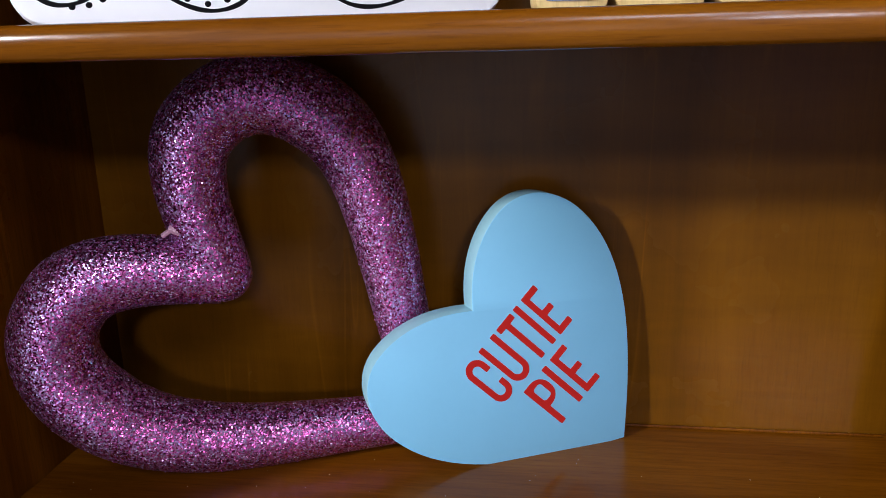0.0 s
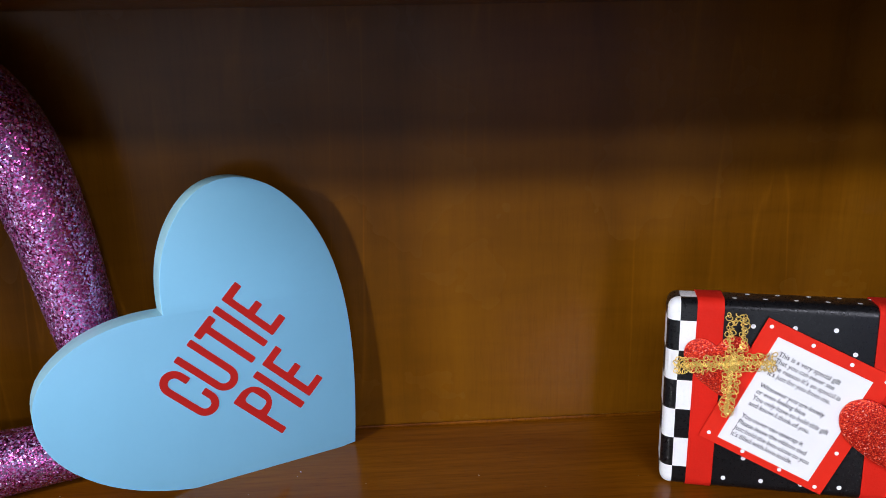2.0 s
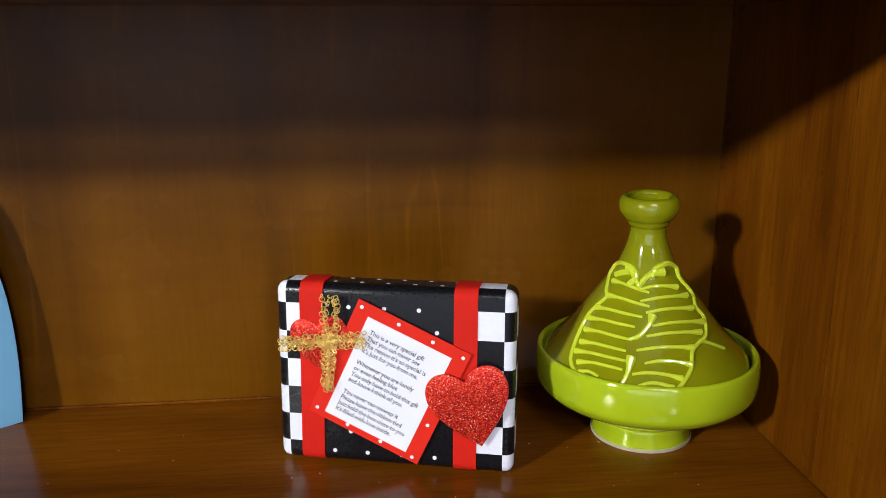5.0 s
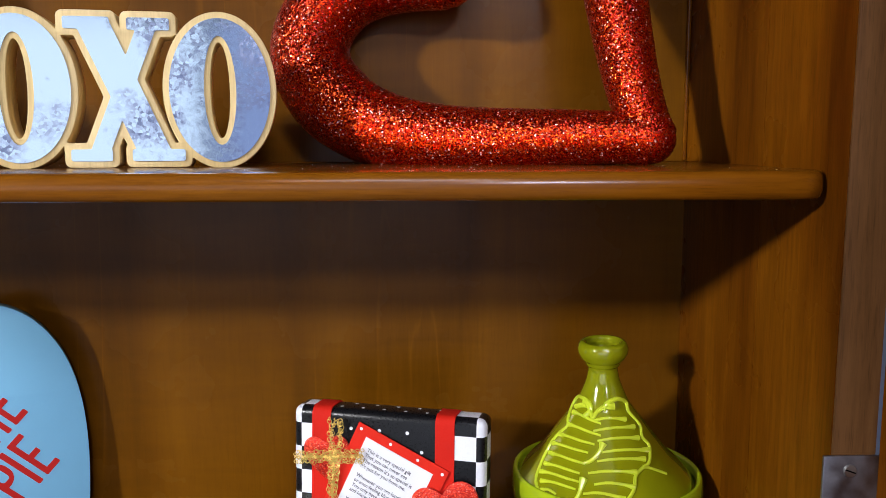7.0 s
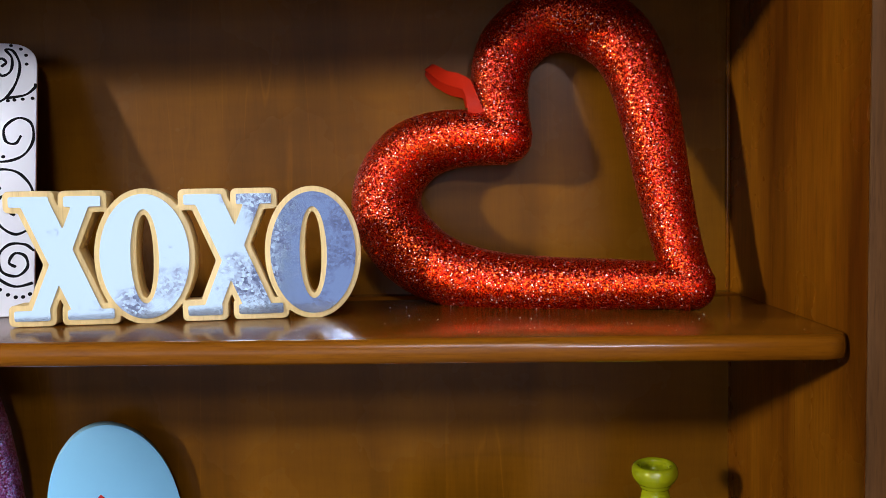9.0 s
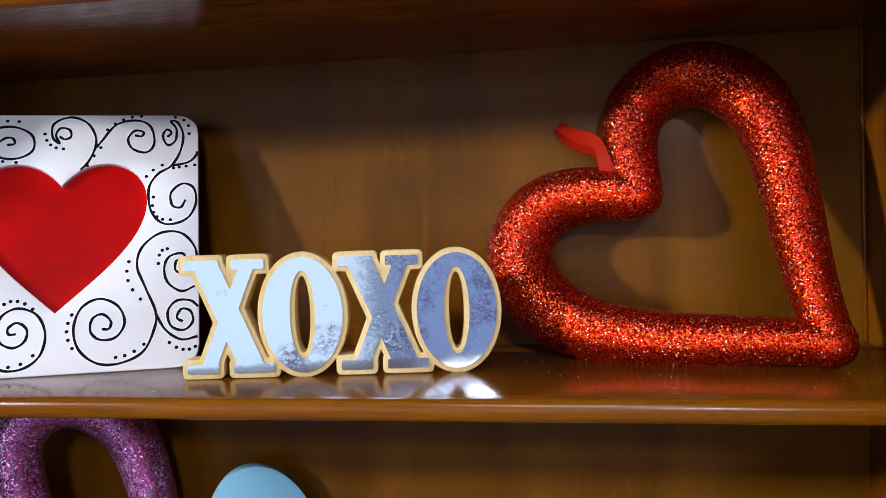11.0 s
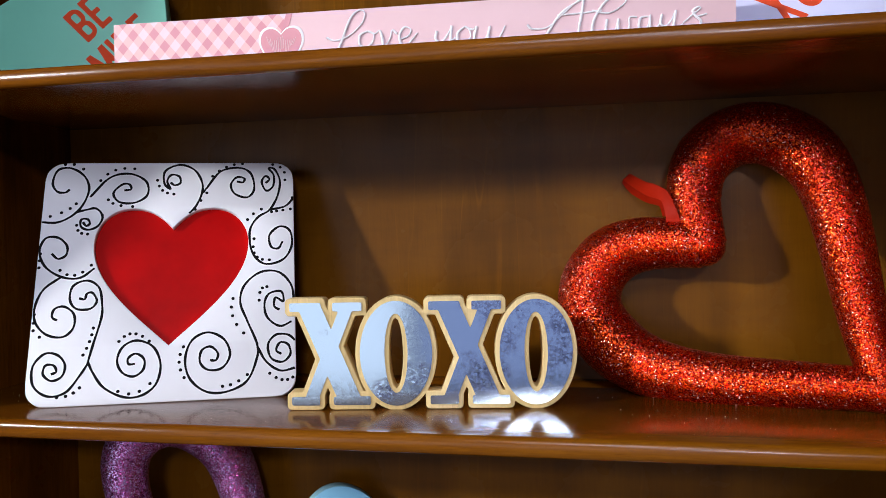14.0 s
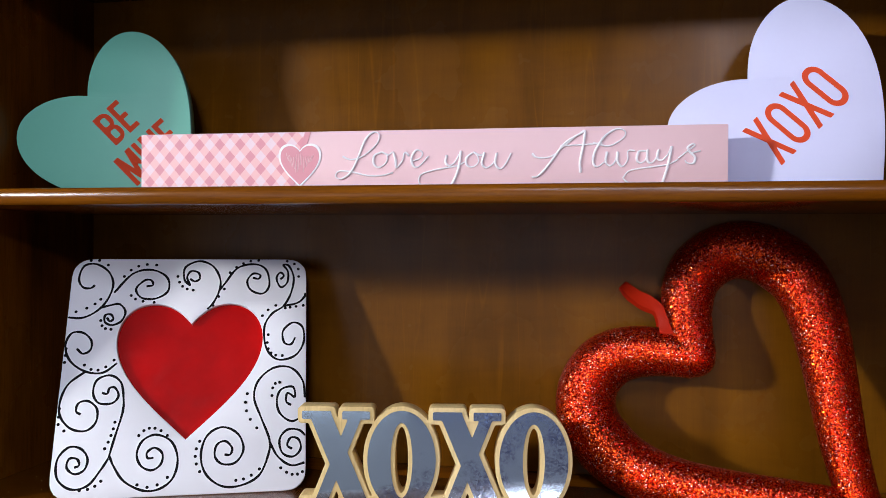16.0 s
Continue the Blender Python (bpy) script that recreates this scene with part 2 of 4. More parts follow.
M["steel"] = plain_metal("worn hinge steel", (0.30, 0.30, 0.33), 0.42, 0.4)
M["screw"] = plain_metal("screw steel", (0.50, 0.49, 0.48), 0.35, 0.3)
M["lime"] = paint("lime green glaze", (0.43, 0.56, 0.012), 0.09, 0.22, 0.6, 30.0)
M["olive"] = paint("olive green glaze", (0.26, 0.275, 0.004), 0.09, 0.25, 0.6, 30.0)
M["slip"] = paint("yellow green slip", (0.60, 0.70, 0.035), 0.15, 0.1, 0.4)
M["clay"] = paint("bare clay", (0.50, 0.46, 0.26), 0.7, 0.1)
M["tulle"] = paint("pink plastic thread", (0.75, 0.40, 0.50), 0.3, 0.1)
M["wall"] = paint("grey blue wall paint", (0.12, 0.14, 0.19), 0.8, 0.05)
M["ceiling"] = paint("white ceiling paint", (0.40, 0.41, 0.45), 0.9, 0.04)
M["floor"] = paint("pale grey floor", (0.42, 0.39, 0.37), 0.5, 0.15)
diffuser, dt, dp = nodes_of("lit diffuser")
dp.inputs["Emission Color"].default_value, dp.inputs["Emission Strength"].default_value = (*COOL, 1), 4.0
M["diffuser"] = diffuser


def checked_paper():
    """Gift wrap: black with a border of black and white checks at both ends."""
    m, t, p = nodes_of("checked gift wrap")
    c = t.nodes.new("ShaderNodeTexCoord")
    s = put(t, "ShaderNodeSeparateXYZ", Vector=c.outputs["Object"])
    k = 0.0212
    out = calc(t, "ABSOLUTE", calc(t, "SUBTRACT", s.outputs[0], 0.0872))
    rim = calc(t, "GREATER_THAN", out, 0.0792)
    row = calc(t, "FLOOR", calc(t, "DIVIDE", calc(t, "ADD", s.outputs[2], 5 * k - 0.0150), k))
    deep = calc(t, "FLOOR", calc(t, "DIVIDE", calc(t, "ADD", s.outputs[1], k - 0.008), k))
    odd = calc(t, "MODULO", calc(t, "ADD", calc(t, "ADD", rim, row), deep), 2.0)
    border = calc(t, "GREATER_THAN", out, 0.0580)
    white = calc(t, "MULTIPLY", calc(t, "GREATER_THAN", odd, 0.5), border)
    fibre = noisy(t, coords(t), 500.0, 3.0)
    t.links.new(blend(t, white, (0.006, 0.006, 0.007), (0.80, 0.81, 0.84)), p.inputs["Base Color"])
    p.inputs["Specular IOR Level"].default_value = 0.3
    t.links.new(ramp(t, fibre, (0.3, (0.24,) * 3), (0.7, (0.36,) * 3)), p.inputs["Roughness"])
    bump(t, p, noisy(t, coords(t), 60.0, 3.0), 0.12, 0.0012)
    return m


def gingham():
    m, t, p = nodes_of("pink gingham print")
    c = t.nodes.new("ShaderNodeTexCoord")
    s = put(t, "ShaderNodeSeparateXYZ", Vector=c.outputs["Object"])
    a, b = calc(t, "DIVIDE", s.outputs[0], 0.0252), calc(t, "DIVIDE", s.outputs[2], 0.0286)
    one = calc(t, "LESS_THAN", calc(t, "FRACT", calc(t, "ADD", calc(t, "ADD", a, b), 10.3)), 0.5)
    two = calc(t, "LESS_THAN", calc(t, "FRACT", calc(t, "ADD", calc(t, "SUBTRACT", a, b), 10.3)), 0.5)
    both = calc(t, "MULTIPLY", one, two)
    either = calc(t, "MAXIMUM", one, two)
    colour = blend(t, both, blend(t, either, (0.78, 0.60, 0.65), (0.80, 0.47, 0.48)), (0.67, 0.27, 0.32))
    t.links.new(colour, p.inputs["Base Color"])
    p.inputs["Roughness"].default_value = 0.55
    return m


M["wrap"], M["gingham"] = checked_paper(), gingham()


# ---- shapes ----
def finish(name, bm, material, parent=None, label="", smooth=True):
    """One mesh object; flat faces that lie along an axis stay flat."""
    me = bpy.data.meshes.new(name)
    bm.normal_update()
    bm.to_mesh(me)
    bm.free()
    for mat in material if isinstance(material, (list, tuple)) else (material,):
        me.materials.append(mat)
    if smooth:
        for f in me.polygons:
            f.use_smooth = max(abs(c) for c in f.normal) < 0.9995
        me.set_sharp_from_angle(angle=radians(38))
    ob = new(name, me)
    if parent is not None:
        ob.parent = parent
    if label:
        ob["label"] = label
    return ob


def part(name, bm, material, parent, label="", smooth=True):
    return finish(name, bm, material, parent, label, smooth)


def thing(name, m, label, category, group="", kind=""):
    ob = new(name)
    ob.empty_display_size = 0.05
    ob.matrix_world = m
    return tagged(ob, label, category, group, kind)


def stand(x, y, z, yaw, lean):
    """The pose of a flat thing whose foot is at x, y, z: turned by yaw, its top leaning back by lean."""
    return pose(x, y, z, 0, 0, yaw) @ pose(0, 0, 0, -lean, 0, 0)


def box(x0, x1, y0, y1, z0, z1, bevel=0.0, segments=2):
    bm = bmesh.new()
    bmesh.ops.create_cube(bm, size=1.0)
    for v in bm.verts:
        v.co = Vector((x0 + (v.co.x + 0.5) * (x1 - x0), y0 + (v.co.y + 0.5) * (y1 - y0), z0 + (v.co.z + 0.5) * (z1 - z0)))
    if bevel:
        bmesh.ops.bevel(bm, geom=bm.edges[:], offset=bevel, segments=segments, profile=0.5, affect="EDGES")
    return bm


def join(*meshes):
    out = bmesh.new()
    for bm in meshes:
        me = bpy.data.meshes.new("tmp")
        bm.to_mesh(me)
        bm.free()
        out.from_mesh(me)
        bpy.data.meshes.remove(me)
    return out


def bezier(p0, p1, p2, p3, n):
    t = np.linspace(0, 1, n, endpoint=False)[:, None]
    p0, p1, p2, p3 = map(np.array, (p0, p1, p2, p3))
    return (1 - t) ** 3 * p0 + 3 * (1 - t) ** 2 * t * p1 + 3 * (1 - t) * t ** 2 * p2 + t ** 3 * p3


def smooth_path(points, n=8):
    """A rounded path through a few points (Catmull-Rom)."""
    p = np.array(points, float)
    p = np.vstack([2 * p[0] - p[1], p, 2 * p[-1] - p[-2]])
    out = []
    for a, b, c, d in zip(p, p[1:], p[2:], p[3:]):
        for t in np.linspace(0, 1, n, endpoint=False):
            out.append(0.5 * (2 * b + (c - a) * t + (2 * a - 5 * b + 4 * c - d) * t * t + (3 * b - a - 3 * c + d) * t ** 3))
    out.append(p[-2])
    return np.array(out)


def tube(path, radius, sides=10, closed=False, flat=1.0):
    """A round cord along a 3D path; radius is one number or one for each point; flat squeezes it along y."""
    path = np.array(path, float)
    n = len(path)
    radii = np.ones(n) * radius
    bm = bmesh.new()
    rings = []
    ahead = np.roll(path, -1, 0) - np.roll(path, 1, 0)
    if not closed:
        ahead[0], ahead[-1] = path[1] - path[0], path[-1] - path[-2]
    side = np.array([0.0, 1.0, 0.0])
    for i in range(n):
        a = Vector(ahead[i]).normalized()
        s = Vector(side) - a * a.dot(Vector(side))
        if s.length < 1e-4:
            s = a.orthogonal()
        s.normalize()
        side = np.array(s)
        u = a.cross(s)
        ring = []
        for k in range(sides):
            w = 2 * math.pi * k / sides
            ring.append(bm.verts.new(Vector(path[i]) + float(radii[i]) * (math.cos(w) * s * flat + math.sin(w) * u)))
        rings.append(ring)
    for i in range(n if closed else n - 1):
        a, b = rings[i], rings[(i + 1) % n]
        for k in range(sides):
            bm.faces.new((a[k], a[(k + 1) % sides], b[(k + 1) % sides], b[k]))
    if not closed:
        bm.faces.new(rings[0][::-1])
        bm.faces.new(rings[-1])
    bmesh.ops.recalc_face_normals(bm, faces=bm.faces[:])
    return bm


def slab(loops, y0, y1, bevel=0.0, materials=False):
    """A board cut along closed outlines in the xz plane (holes by even and odd), from depth y0 to y1."""
    cu = bpy.data.curves.new("cut", "CURVE")
    cu.dimensions, cu.fill_mode = "2D", "BOTH"
    cu.extrude = (y1 - y0) / 2 - bevel
    cu.bevel_depth, cu.bevel_resolution = bevel, 1
    cu.offset = -bevel
    for loop in loops:
        s = cu.splines.new("POLY")
        s.points.add(len(loop) - 1)
        s.points.foreach_set("co", np.column_stack([loop, np.zeros(len(loop)), np.ones(len(loop))]).ravel())
        s.use_cyclic_u = True
    ob = bpy.data.objects.new("cut", cu)
    me = bpy.data.meshes.new_from_object(ob)
    bm = bmesh.new()
    bm.from_mesh(me)
    bpy.data.objects.remove(ob)
    bpy.data.curves.remove(cu)
    bpy.data.meshes.remove(me)
    bm.transform(Matrix(((1, 0, 0, 0), (0, 0, -1, (y0 + y1) / 2), (0, 1, 0, 0), (0, 0, 0, 1))))
    bmesh.ops.remove_doubles(bm, verts=bm.verts[:], dist=1e-6)
    bmesh.ops.recalc_face_normals(bm, faces=bm.faces[:])
    return bm


def outline(field, x0, x1, z0, z1, step):
    """The closed outlines where a field of distances (negative inside) crosses zero."""
    xs, zs = np.arange(x0, x1 + step, step), np.arange(z0, z1 + step, step)
    f = field(*np.meshgrid(xs, zs, indexing="ij"))
    inside = f < 0
    code = inside[:-1, :-1] * 1 + inside[1:, :-1] * 2 + inside[1:, 1:] * 4 + inside[:-1, 1:] * 8
    moves = {1: [(3, 0)], 2: [(0, 1)], 3: [(3, 1)], 4: [(1, 2)], 5: [(3, 2), (1, 0)], 6: [(0, 2)], 7: [(3, 2)], 8: [(2, 3)], 9: [(2, 0)], 10: [(0, 3), (2, 1)],
             11: [(2, 1)], 12: [(1, 3)], 13: [(1, 0)], 14: [(0, 3)]}
    ends = (((0, 0), (1, 0)), ((1, 0), (1, 1)), ((0, 1), (1, 1)), ((0, 0), (0, 1)))
    link, place = {}, {}
    for i, j in np.argwhere((code > 0) & (code < 15)):
        for a, b in moves[int(code[i, j])]:
            keys = []
            for e in (a, b):
                (ax, az), (bx, bz) = ends[e]
                ka, kb = (i + ax, j + az), (i + bx, j + bz)
                key = (int(ka[0]), int(ka[1]), int(kb[0]), int(kb[1]))
                if key not in place:
                    w = f[ka] / (f[ka] - f[kb])
                    place[key] = (xs[ka[0]] + w * (xs[kb[0]] - xs[ka[0]]), zs[ka[1]] + w * (zs[kb[1]] - zs[ka[1]]))
                keys.append(key)
            link[keys[0]] = keys[1]
    loops = []
    while link:
        start = key = next(iter(link))
        loop = []
        while key in link:
            loop.append(place[key])
            key = link.pop(key)
        if len(loop) > 6:
            p = np.array(loop)
            for _ in range(2):
                p = 0.25 * np.roll(p, 1, 0) + 0.5 * p + 0.25 * np.roll(p, -1, 0)
            loops.append(thin(p, step * 0.06))
    return loops


def thin(p, tolerance):
    """Drop points that lie on the line of their neighbours."""
    keep = list(range(len(p)))
    changed = True
    while changed and len(keep) > 8:
        changed = False
        for i in range(len(keep) - 1, 0, -2):
            a, b, c = p[keep[i - 1]], p[keep[i]], p[keep[(i + 1) % len(keep)]]
            d = c - a
            off = abs(d[0] * (b - a)[1] - d[1] * (b - a)[0]) / (np.hypot(*d) + 1e-9)
            if off < tolerance and np.hypot(*d) < 0.012:
                keep.pop(i)
                changed = True
    return p[keep]


def f_line(X, Z, ax, az, bx, bz, w):
    """A bar with square ends from a to b, of width w."""
    L = math.hypot(bx - ax, bz - az)
    dx, dz = (bx - ax) / L, (bz - az) / L
    u, v = (X - (ax + bx) / 2) * dx + (Z - (az + bz) / 2) * dz, -(X - (ax + bx) / 2) * dz + (Z - (az + bz) / 2) * dx
    qx, qz = abs(u) - L / 2, abs(v) - w / 2
    return np.hypot(np.maximum(qx, 0), np.maximum(qz, 0)) + np.minimum(np.maximum(qx, qz), 0)


def f_oval(X, Z, cx, cz, rx, rz):
    k = np.hypot((X - cx) / rx, (Z - cz) / rz)
    g = np.hypot((X - cx) / rx ** 2, (Z - cz) / rz ** 2) + 1e-9
    return k * (k - 1) / g


def f_pill(X, Z, x0, x1, z0, z1, r):
    """A box with round corners."""
    qx, qz = abs(X - (x0 + x1) / 2) - (x1 - x0) / 2 + r, abs(Z - (z0 + z1) / 2) - (z1 - z0) / 2 + r
    return np.hypot(np.maximum(qx, 0), np.maximum(qz, 0)) + np.minimum(np.maximum(qx, qz), 0) - r


LETTER_WIDTH = {"C": 0.44, "U": 0.46, "T": 0.42, "I": 0.17, "E": 0.38, "P": 0.44, "B": 0.46, "M": 0.60, "N": 0.48, "X": 0.56, "O": 0.50}


def f_letter(ch, X, Z, w=0.165):
    """Condensed capitals one unit high, strokes w wide."""
    W, h = LETTER_WIDTH[ch], w / 2
    bar = lambda *a: f_line(X, Z, *a, w)
    stem = bar(h, 0, h, 1)
    if ch == "I":
        return stem
    if ch == "E":
        return np.minimum.reduce([stem, bar(0, h, W, h), bar(0, 0.5, W * 0.88, 0.5), bar(0, 1 - h, W, 1 - h)])
    if ch == "T":
        return np.minimum(bar(W / 2, 0, W / 2, 1), bar(0, 1 - h, W, 1 - h))
    ring = lambda z0, z1, r: np.maximum(f_pill(X, Z, 0, W, z0, z1, r), -f_pill(X, Z, w, W - w, z0 + w, z1 - w, max(r - w, 0.02)))
    if ch == "O":
        return ring(0, 1, W / 2)
    if ch == "C":
        return np.maximum(ring(0, 1, W / 2), -f_pill(X, Z, W / 2, W + 0.2, 0.36, 0.64, 0.001))
    if ch == "U":
        return np.minimum(np.maximum(ring(0, 1.6, W / 2), Z - 1.0), 9)
    if ch in "PB":
        bowl = lambda z0, z1: np.maximum(f_pill(X, Z, -0.4, W, z0, z1, (z1 - z0) * 0.45), -f_pill(X, Z, w, W - w, z0 + w, z1 - w, 0.06))
        top = np.maximum(bowl(0.42 if ch == "P" else 0.44, 1.0), -X)
        return np.minimum(stem, top) if ch == "P" else np.minimum.reduce([stem, top, np.maximum(bowl(0.0, 0.56), -X)])
    if ch == "N":
        return np.minimum.reduce([stem, bar(W - h, 0, W - h, 1), np.maximum(bar(h * 0.9, 1.05, W - h * 0.9, -0.05), abs(Z - 0.5) - 0.5)])
    if ch == "M":
        legs = np.minimum(bar(h * 1.2, 1.05, W / 2, 0.12), bar(W - h * 1.2, 1.05, W / 2, 0.12))
        return np.minimum.reduce([stem, bar(W - h, 0, W - h, 1), np.maximum(legs, abs(Z - 0.5) - 0.5)])
    cross = np.minimum(bar(h * 1.15, -0.06, W - h * 1.15, 1.06), bar(h * 1.15, 1.06, W - h * 1.15, -0.06))
    return np.maximum(cross, abs(Z - 0.5) - 0.5)


def word(text, x, z, high, wide, weight=0.165):
    """Outlines of a word that starts at x, z, as high and as wide as told."""
    gap = 0.075
    natural = sum(LETTER_WIDTH[c] + gap for c in text) - gap
    k, loops, at = wide / (natural * high), [], 0.0
    for c in text:
        for loop in outline(lambda X, Z: f_letter(c, X, Z, weight), -0.04, LETTER_WIDTH[c] + 0.04, -0.04, 1.04, 0.0125):
            loops.append(np.column_stack([x + (loop[:, 0] + at) * high * k, z + loop[:, 1] * high]))
        at += LETTER_WIDTH[c] + gap
    return loops


def turn2(p, degrees, x=0.0, z=0.0):
    a = radians(degrees)
    p = np.array(p)
    return np.column_stack([x + p[:, 0] * math.cos(a) - p[:, 1] * math.sin(a), z + p[:, 0] * math.sin(a) + p[:, 1] * math.cos(a)])


def candy_outline(k=1.0, n=14):
    """A conversation-sweet heart with its tip at the origin and its cleft on the axis above."""
    half = np.vstack([bezier((0, 0.192), (0.020, 0.214), (0.045, 0.229), (0.073, 0.229), n), bezier((0.073, 0.229), (0.101, 0.229), (0.1205, 0.205), (0.1205, 0.172), n),
                      bezier((0.1205, 0.172), (0.1205, 0.112), (0.070, 0.057), (0, 0), n + 6)])
    return k * np.vstack([half, [[0, 0]], (half * (-1, 1))[:0:-1]])


def valentine_outline(k=1.0, n=12):
    """A plump heart one unit wide with its tip at the origin."""
    half = np.vstack([bezier((0, 0.815), (0.09, 0.93), (0.17, 0.965), (0.265, 0.965), n), bezier((0.265, 0.965), (0.40, 0.965), (0.5, 0.86), (0.5, 0.70), n),
                      bezier((0.5, 0.70), (0.5, 0.42), (0.16, 0.16), (0, 0), n + 4)])
    return k * np.vstack([half, [[0, 0]], (half * (-1, 1))[:0:-1]])


# ---- room ----
def room():
    x0, x1, y0, y1, h = -7.4, 3.4, -7.2, 0.66, 4.6
    for name, b, mat in (("floor", box(x0, x1, y0, y1, -0.1, 0), "floor"), ("ceiling", box(x0, x1, y0, y1, h, h + 0.1), "ceiling"),
                         ("wall_north", box(x0, x1, y1, y1 + 0.12, 0, h), "wall"),
                         ("wall_south", join(box(x0, WINDOW[0], y0 - 0.12, y0, 0, h), box(WINDOW[1], ADDED_OPENING[0], y0 - 0.12, y0, 0, h), box(ADDED_OPENING[1], x1, y0 - 0.12, y0, 0, h),
                                             *(box(w[0], w[1], y0 - 0.12, y0, za, zb) for w in (WINDOW, ADDED_OPENING) for za, zb in ((0, w[2]), (w[3], h)))), "wall"),
                         ("wall_west", box(x0 - 0.12, x0, y0, y1, 0, h), "wall"), ("wall_east", box(x1, x1 + 0.12, y0, y1, 0, h), "wall")):
        tagged(finish(name, b, M[mat]), "plain painted " + name.split("_")[0] + " of the room", name.split("_")[0], kind="structure")
    # frames of both unseen openings; the second is there only for its glow
    for name, (a, b, c, d) in (("window_1", WINDOW), ("window_2", ADDED_OPENING)):
        window = thing(name, pose(0, y0 - 0.1, 0), "wide white framed opening out of view, filled by a flat lamp", "window", kind="structure")
        part("window_frame", join(box(a, b, 0, 0.04, c, c + 0.05), box(a, b, 0, 0.04, d - 0.05, d), box(a, a + 0.05, 0, 0.04, c + 0.05, d - 0.05), box(b - 0.05, b, 0, 0.04, c + 0.05, d - 0.05)), M["ceiling"], window)
    # housings, diffusers and stems are added around the unseen lamps
    for (x, y, z), sx, sy, watts, beam, target, tint in FLOOD_LAMPS:
        light = thing("flood_light", look((x, y, z), target), "white flood light out of view, added to light the shelves", "flood light", "flood lights", "object")
        housing = join(box(-sx / 2 - 0.02, -sx / 2, -sy / 2 - 0.02, sy / 2 + 0.02, -0.02, 0.06), box(sx / 2, sx / 2 + 0.02, -sy / 2 - 0.02, sy / 2 + 0.02, -0.02, 0.06),
                       box(-sx / 2, sx / 2, -sy / 2 - 0.02, -sy / 2, -0.02, 0.06), box(-sx / 2, sx / 2, sy / 2, sy / 2 + 0.02, -0.02, 0.06))
        part("housing", housing, M["ceiling"], light)
        part("diffuser", box(-sx / 2, sx / 2, -sy / 2, sy / 2, 0.012, 0.03), M["diffuser"], light)
        part("stem", tube([Vector(light.matrix_world.inverted() @ Vector((x, y + 0.0, z + 0.09))), Vector(light.matrix_world.inverted() @ Vector((x, y, h)))], 0.012, 10), M["ceiling"], light)


room()


# ---- bookcase ----
def shelf_board(z, thick, groove=True):
    """A shelf with a round nose and a plate groove near the back."""
    r = thick / 2
    profile = [(WALL_Y - 0.001, z), (0.566, z), (0.562, z - 0.003), (0.554, z - 0.003), (0.550, z)] if groove else [(WALL_Y - 0.001, z)]
    profile += [(FRONT_Y + r * 0.9, z)]
    for k in range(1, 8):
        a = math.pi * k / 8
        profile.append((FRONT_Y + r * 0.9 - r * 0.9 * math.sin(a) ** 0.6, z - r + r * math.cos(a)))
    profile += [(FRONT_Y + r * 0.9, z - thick), (WALL_Y - 0.001, z - thick)]
    # the front corners are rounded off where the shelf meets the sides
    bm = bmesh.new()
    R, rings = 0.020, []
    ends = [R * (1 - math.cos(k * math.pi / 14)) for k in range(8)]
    stations = [LEFT_X + 0.001 + e for e in ends] + [RIGHT_X - 0.001 - e for e in ends[::-1]]
    for x in stations:
        d = max(0.0, R - min(x - LEFT_X - 0.001, RIGHT_X - 0.001 - x))
        back = R - math.sqrt(max(0.0, R * R - d * d))
        rings.append([bm.verts.new((x, y + (back * 0.8 if y < FRONT_Y + r else 0.0), zz)) for y, zz in profile])
    n = len(profile)
    for a, b in zip(rings, rings[1:]):
        for i in range(n):
            bm.faces.new((a[i], b[i], b[(i + 1) % n], a[(i + 1) % n]))
    bm.faces.new(rings[0])
    bm.faces.new(rings[-1][::-1])
    bmesh.ops.recalc_face_normals(bm, faces=bm.faces[:])
    return bm


